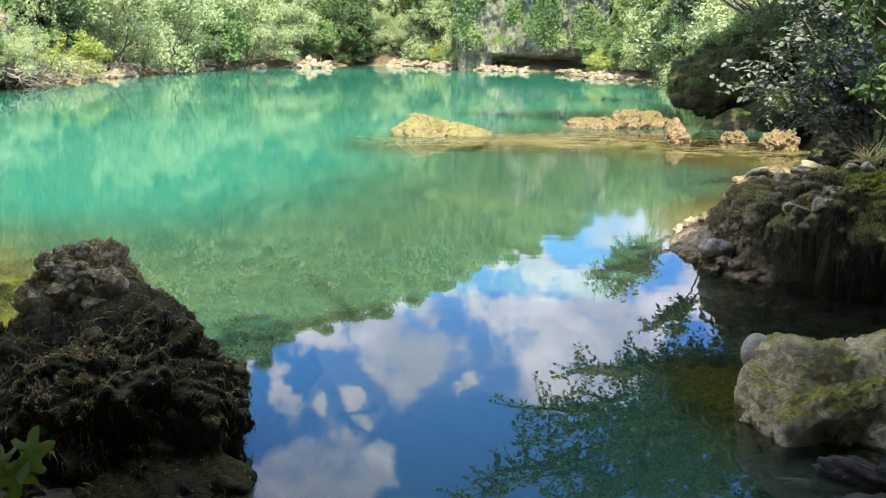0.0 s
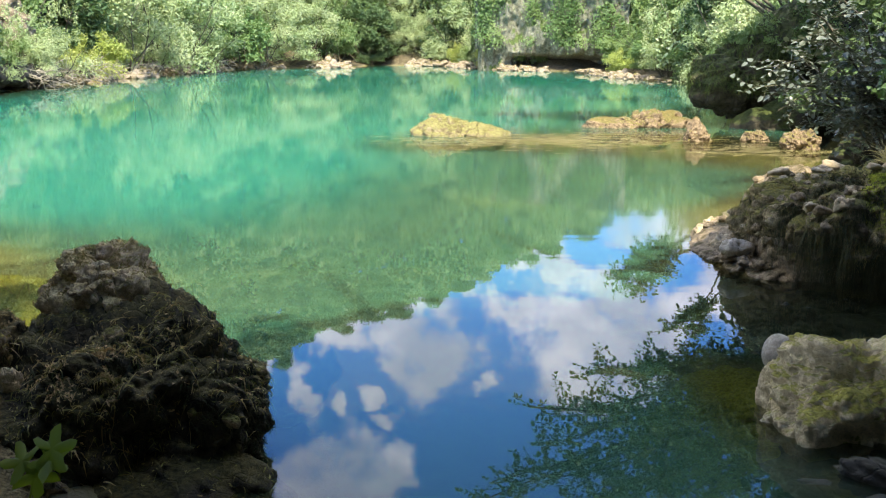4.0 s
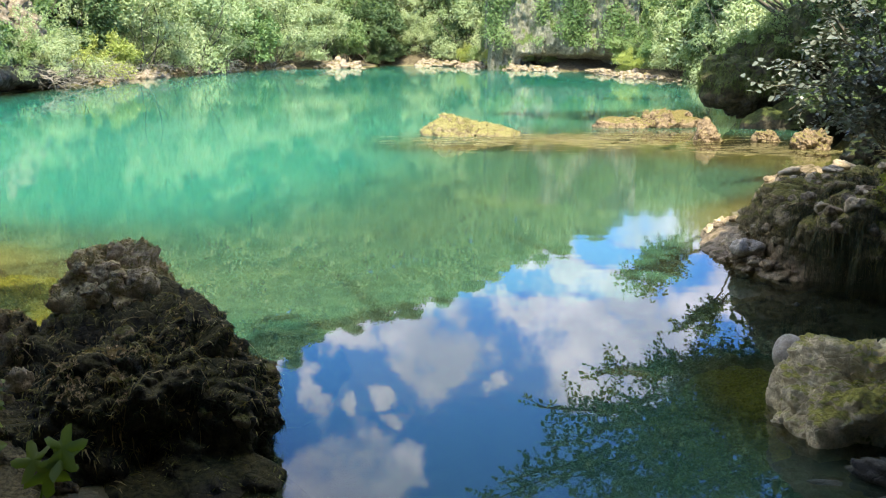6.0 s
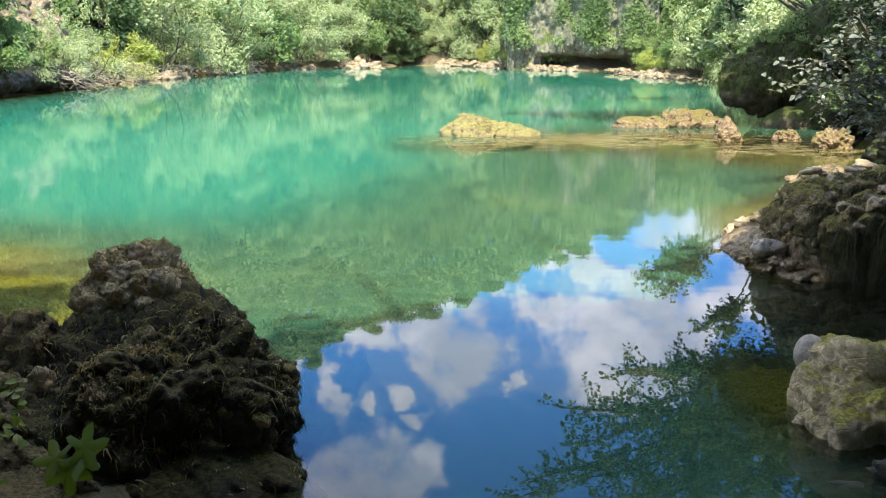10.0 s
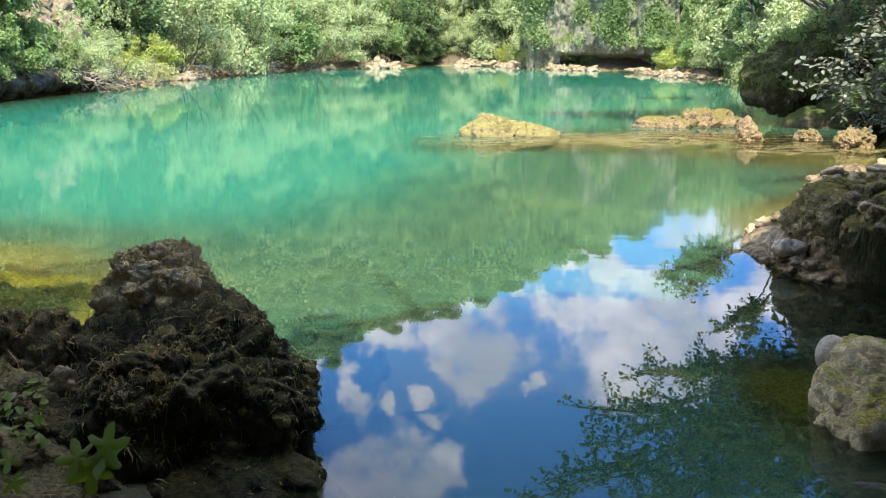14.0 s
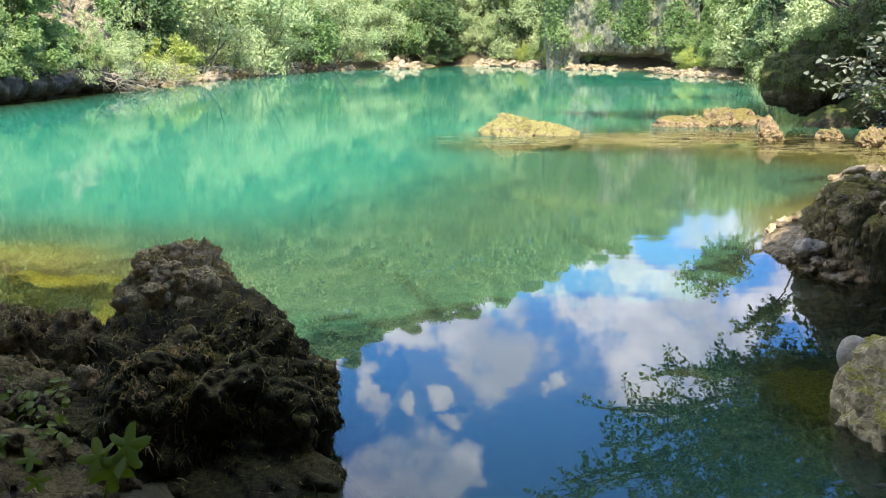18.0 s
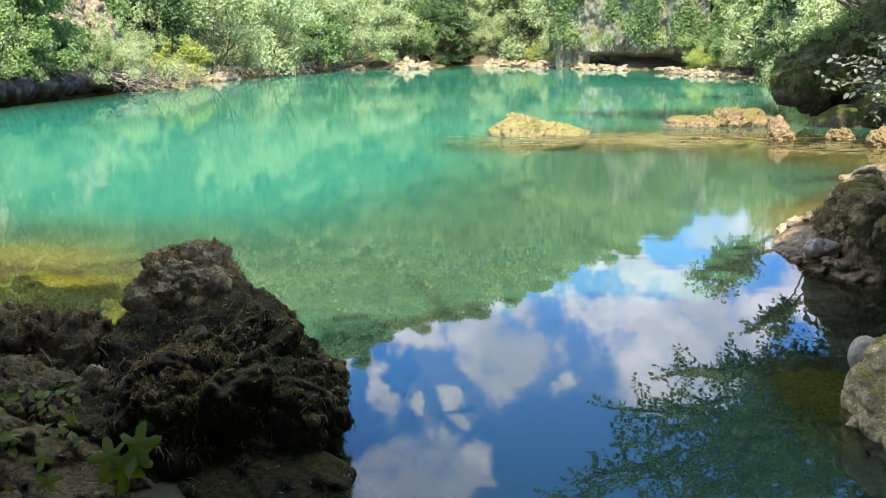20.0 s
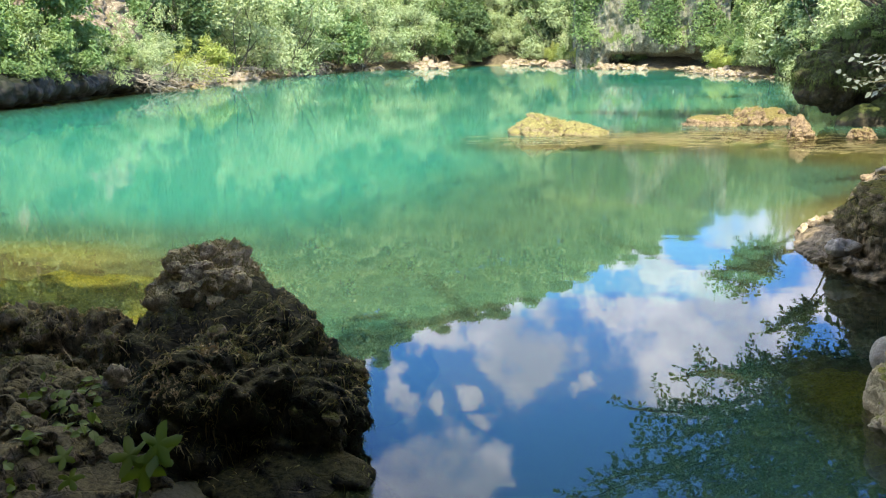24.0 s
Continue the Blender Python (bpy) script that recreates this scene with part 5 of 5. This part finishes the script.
def hazel_shrub():
    rng, rs = random.Random(81), np.random.default_rng(81)
    root = Vector((6.3, 14.6, ground_z(6.3, 14.6)))
    ob = thing("hazel_shrub", "grey-green broad-leaved shrub hanging over the bank", "shrub", root)
    one = Build()
    add_leaves(one, np.random.default_rng(3), np.zeros((1, 3)), np.array([[0, 0, 1.0]]), 1.0, 0.74, 0.16, np.array([[1.0, 0, 0]]), True)
    leaf_mesh = one.mesh("leaf", MAT_HAZEL, False)
    bl, count = Build(), 0
    for ex, ey, ez in [(4.3, 13.6, 1.5), (4.5, 13.8, 1.0), (4.7, 13.4, 1.9), (5.2, 13.6, 1.35), (5.5, 13.3, 1.8), (5.9, 13.4, 1.2), (6.2, 13.2, 1.9), (5.3, 14.0, 2.3), (4.9, 13.3, 0.8), (4.9, 13.5, 1.3), (5.2, 13.3, 1.0), (4.8, 13.6, 2.1), (5.4, 13.2, 1.5), (4.25, 13.6, 1.25)]:
        end = Vector((ex, ey, ez)) - root
        bt = Build()
        pts = [Vector((0, 0, -0.2)).lerp(end, k / 6) + Vector((rng.gauss(0, 0.05), rng.gauss(0, 0.05), 0.5 * math.sin(math.pi * k / 6) + rng.gauss(0, 0.04))) * (k > 0) for k in range(7)]
        tube(bt, pts, [0.028 - 0.0035 * k for k in range(7)], 5)
        todo = []
        for _ in range(26):
            k = rng.uniform(2.0, 6)
            i = min(int(k), 5)
            p = pts[i].lerp(pts[i + 1], k - i)
            way = Vector((rng.gauss(-0.4, 0.7), rng.gauss(-0.3, 0.6), rng.gauss(-0.1, 0.5)))
            todo.append(leafy_twig(bt, None, rng, rs, p, way, rng.uniform(0.25, 0.6), 0.09, 0.005, 0.048))
        stem = part("stem", bt.mesh("stem", MAT_BARK), ob)
        for pos, tan, nrm in todo:
            for a, t, n in zip(pos, tan, nrm):
                if count < 290 and rng.random() < 0.16 and a[1] + root.y < 13.9:
                    count += 1
                    n = Vector(n).normalized()
                    t = (Vector(t) - n * n.dot(Vector(t))).normalized()
                    m = Matrix((t, n.cross(t), n)).transposed().to_4x4()
                    leaf = part("leaf", leaf_mesh, stem)
                    leaf.matrix_basis = Matrix.Translation(a) @ m @ Matrix.Scale(rng.uniform(0.055, 0.09), 4)
                else:
                    add_leaves(bl, rs, a[None], n[None] if isinstance(n, np.ndarray) else np.array([n]), 0.075, 0.72, 0.16, t[None], True)
    part("foliage", bl.mesh("foliage", MAT_HAZEL, False), ob, "inner leaves of the shrub", "stuff")


hazel_shrub()

# undergrowth of the near bank
rng = random.Random(91)
UNDER = {"dark": bush("dark green undergrowth bush on the shaded bank", 92, 2.6, 2.2, MAT_DEEP, 5200, 0.13, 14, 0.6, "undergrowth of the near bank"),
         "mid": bush("green undergrowth bush on the shaded bank", 93, 2.2, 1.7, MAT_GREEN, 4200, 0.11, 12, 0.6, "undergrowth of the near bank")}
stand(UNDER, [(7.8, 15.6, 1.0, "dark"), (9.0, 18.4, 1.0, "dark"), (8.6, 20.6, 1.1, "dark"), (9.2, 23.2, 1.2, "dark"), (11.0, 28.5, 1.3, "dark"), (12.5, 33.5, 1.4, "dark"), (13.8, 38.0, 1.2, "mid"),
              (15.4, 43.0, 1.2, "mid"), (9.0, 17.0, 1.4, "dark"), (10.2, 21.0, 1.5, "dark"), (5.9, 11.6, 0.8, "dark"), (6.8, 12.6, 1.0, "dark"),
              (-16.0, 24.0, 1.3, "dark"), (-13.0, 13.0, 1.2, "mid"), (-9.5, 8.0, 1.0, "dark"),
              # from here on unseen bushes around the viewer, added to block low sky light
              (-7.0, -2.6, 1.9, "dark"), (-4.6, -3.4, 1.8, "dark"), (-2.4, -3.6, 1.9, "dark"), (0.2, -3.8, 1.9, "dark"), (2.6, -3.6, 1.9, "dark"), (5.0, -3.0, 1.9, "dark"), (7.4, -1.4, 1.9, "dark"),
              (-8.4, 0.6, 1.7, "dark"), (-6.8, 3.2, 1.5, "dark"), (8.6, 1.6, 1.8, "dark"), (8.2, 4.6, 1.5, "dark"), (6.6, 9.6, 1.2, "dark")], rng)


# ---------- small plants ----------
def lobed_leaf(b, at, way, up, size, rng):
    """A soft five-lobed leaf."""
    at, n = Vector(at), Vector(up).normalized()
    t = (Vector(way) - n * n.dot(Vector(way))).normalized()
    s = n.cross(t)
    ring = []
    for k in range(30):
        a = -math.pi + 2 * math.pi * (k + 0.5) / 30
        lobe = abs(math.cos(2.5 * a)) ** 1.5 * (0.85 + 0.15 * math.cos(17 * a))
        r = size * (0.2 + 0.42 * lobe) * (1.0 if abs(a) < 2.6 else 0.6) * rng.uniform(0.94, 1.06)
        z = -0.25 * r * r / size + 0.05 * size * math.cos(5 * a)
        ring.append(at + t * (math.cos(a) * r + 0.28 * size) + s * math.sin(a) * r + n * z)
    b.add([(at + t * 0.28 * size + n * 0.02 * size)[:]] + [p[:] for p in ring], [(0, 1 + k, 1 + (k + 1) % 30) for k in range(30)])


def sprig():
    rng = random.Random(101)
    ob = thing("leafy_sprig", "bright green seedling with lobed leaves beside the boulder", "plant", (-1.15, 3.3, 0.1))
    b = Build()
    tube(b, [(0, 0, -0.1), (0.03, -0.05, 0.2), (0.10, -0.1, 0.42)], [0.006, 0.005, 0.004], 5)
    part("stalk", b.mesh("stalk", MAT_SPRIG), ob)
    for at, way, up, size in [((0.10, -0.1, 0.44), (0.5, -0.4, 0.5), (-0.1, -0.75, 0.6), 0.14), ((0.10, -0.1, 0.43), (0.9, -0.3, -0.3), (0.1, -0.6, 0.8), 0.125),
                              ((0.09, -0.1, 0.41), (0.2, -0.6, -0.8), (0.1, -0.8, 0.5), 0.125), ((0.09, -0.1, 0.42), (-0.9, -0.2, 0.1), (-0.1, -0.7, 0.7), 0.13),
                              ((-0.14, -0.05, 0.40), (-0.4, -0.4, 0.3), (0, -0.6, 0.8), 0.09), ((-0.16, -0.05, 0.34), (0.4, -0.4, -0.5), (0, -0.7, 0.7), 0.08)]:
        b = Build()
        lobed_leaf(b, at, way, up, size, rng)
        part("leaf", b.mesh("leaf", MAT_SPRIG), ob)


sprig()


def grass_tuft(at, n, length, seed):
    rs = np.random.default_rng(seed)
    b = Build()
    p = rs.normal(scale=0.04, size=(n, 3)) * [1, 1, 0.1]
    d = unit(np.concatenate([rs.normal(scale=0.55, size=(n, 2)), np.ones((n, 1))], 1))
    strands(b, rs, p, d, n, length, 0.006, 0.9, 2.0, 0.08, 5)
    ob = tagged(new("grass_tuft", b.mesh("grass_tuft", MAT_GRASS, False)), "tuft of pale dry grass on the ledge", "grass", kind="stuff")
    ob.location = at


grass_tuft((3.95, 9.2, 0.78), 160, 0.28, 111)


# ---------- bare branches along the far bank ----------
def driftwood(at, seed, n, length):
    rng = random.Random(seed)
    ob = thing("driftwood", "tangle of bare bleached branches hanging into the water", "branches", at, "bare branches along the far bank")
    for _ in range(n):
        b = Build()
        a = rng.uniform(-0.9, 0.9)
        pts = branch(b, rng, (rng.uniform(-0.6, 0.2), rng.uniform(-length, length) * 0.7, rng.uniform(0.25, 0.8)), (0.9, math.sin(a) * 1.2 - 0.3, rng.uniform(-0.35, 0.15)), length * rng.uniform(0.6, 1.2), rng.uniform(0.014, 0.034), 6, 0.22, -0.03)
        for j in (2, 3, 4):
            branch(b, rng, pts[j], (rng.gauss(0.4, 0.6), rng.gauss(0, 0.8), rng.gauss(0.1, 0.4)), length * 0.4, 0.012, 4, 0.25, 0)
        part("branch", b.mesh("branch", MAT_DRIFT), ob)


for k, (x, y, n) in enumerate([(-13.6, 43.0, 18), (-13.5, 46.0, 22), (-13.4, 49.5, 20), (-13.3, 53.0, 16), (-13.2, 60.5, 10), (-12.6, 66.0, 10), (-11.4, 73.0, 10), (-10.0, 79.5, 10)]):
    driftwood((x, y, 0.0), 200 + k, n, 1.25)


# ---------- weed on the shoal ----------
def weed_mat(at, half_x, half_y, n, seed, mat, label, length=0.5, z=0.004):
    rs = np.random.default_rng(seed)
    b = Build()
    p = np.stack([rs.normal(scale=half_x * 0.5, size=n), rs.normal(scale=half_y * 0.5, size=n), np.full(n, z)], 1)
    w1 = np.stack([rs.normal(1, 0.3, n), rs.normal(0, 0.35, n), np.zeros(n)], 1)
    w1 = unit(w1) * (length * rs.uniform(0.4, 1.3, n))[:, None]
    side = unit(np.stack([-w1[:, 1], w1[:, 0], np.zeros(n)], 1)) * (0.012 * rs.uniform(0.5, 1.5, n))[:, None]
    mid = p + w1 * 0.5 + side * rs.normal(scale=2, size=(n, 1))
    v = np.stack([p - side, p + side, mid + side, mid - side, p + w1], 1)
    f = []
    for i in range(0, 5 * n, 5):
        f += [(i, i + 3, i + 2, i + 1), (i + 3, i + 4, i + 2)]
    b.add(v.reshape(-1, 3), f)
    ob = tagged(new("water_weed", b.mesh("water_weed", mat, False)), label, "water plants", kind="stuff")
    ob.location = at


weed_mat((2.6, 21.0, 0.0), 2.8, 1.7, 620, 301, MAT_STRAND_GOLD, "golden weed lying flat on the shallow bar")
weed_mat((5.8, 19.0, 0.0), 1.4, 1.2, 160, 302, MAT_STRAND_GOLD, "golden weed in the sandy shallows")
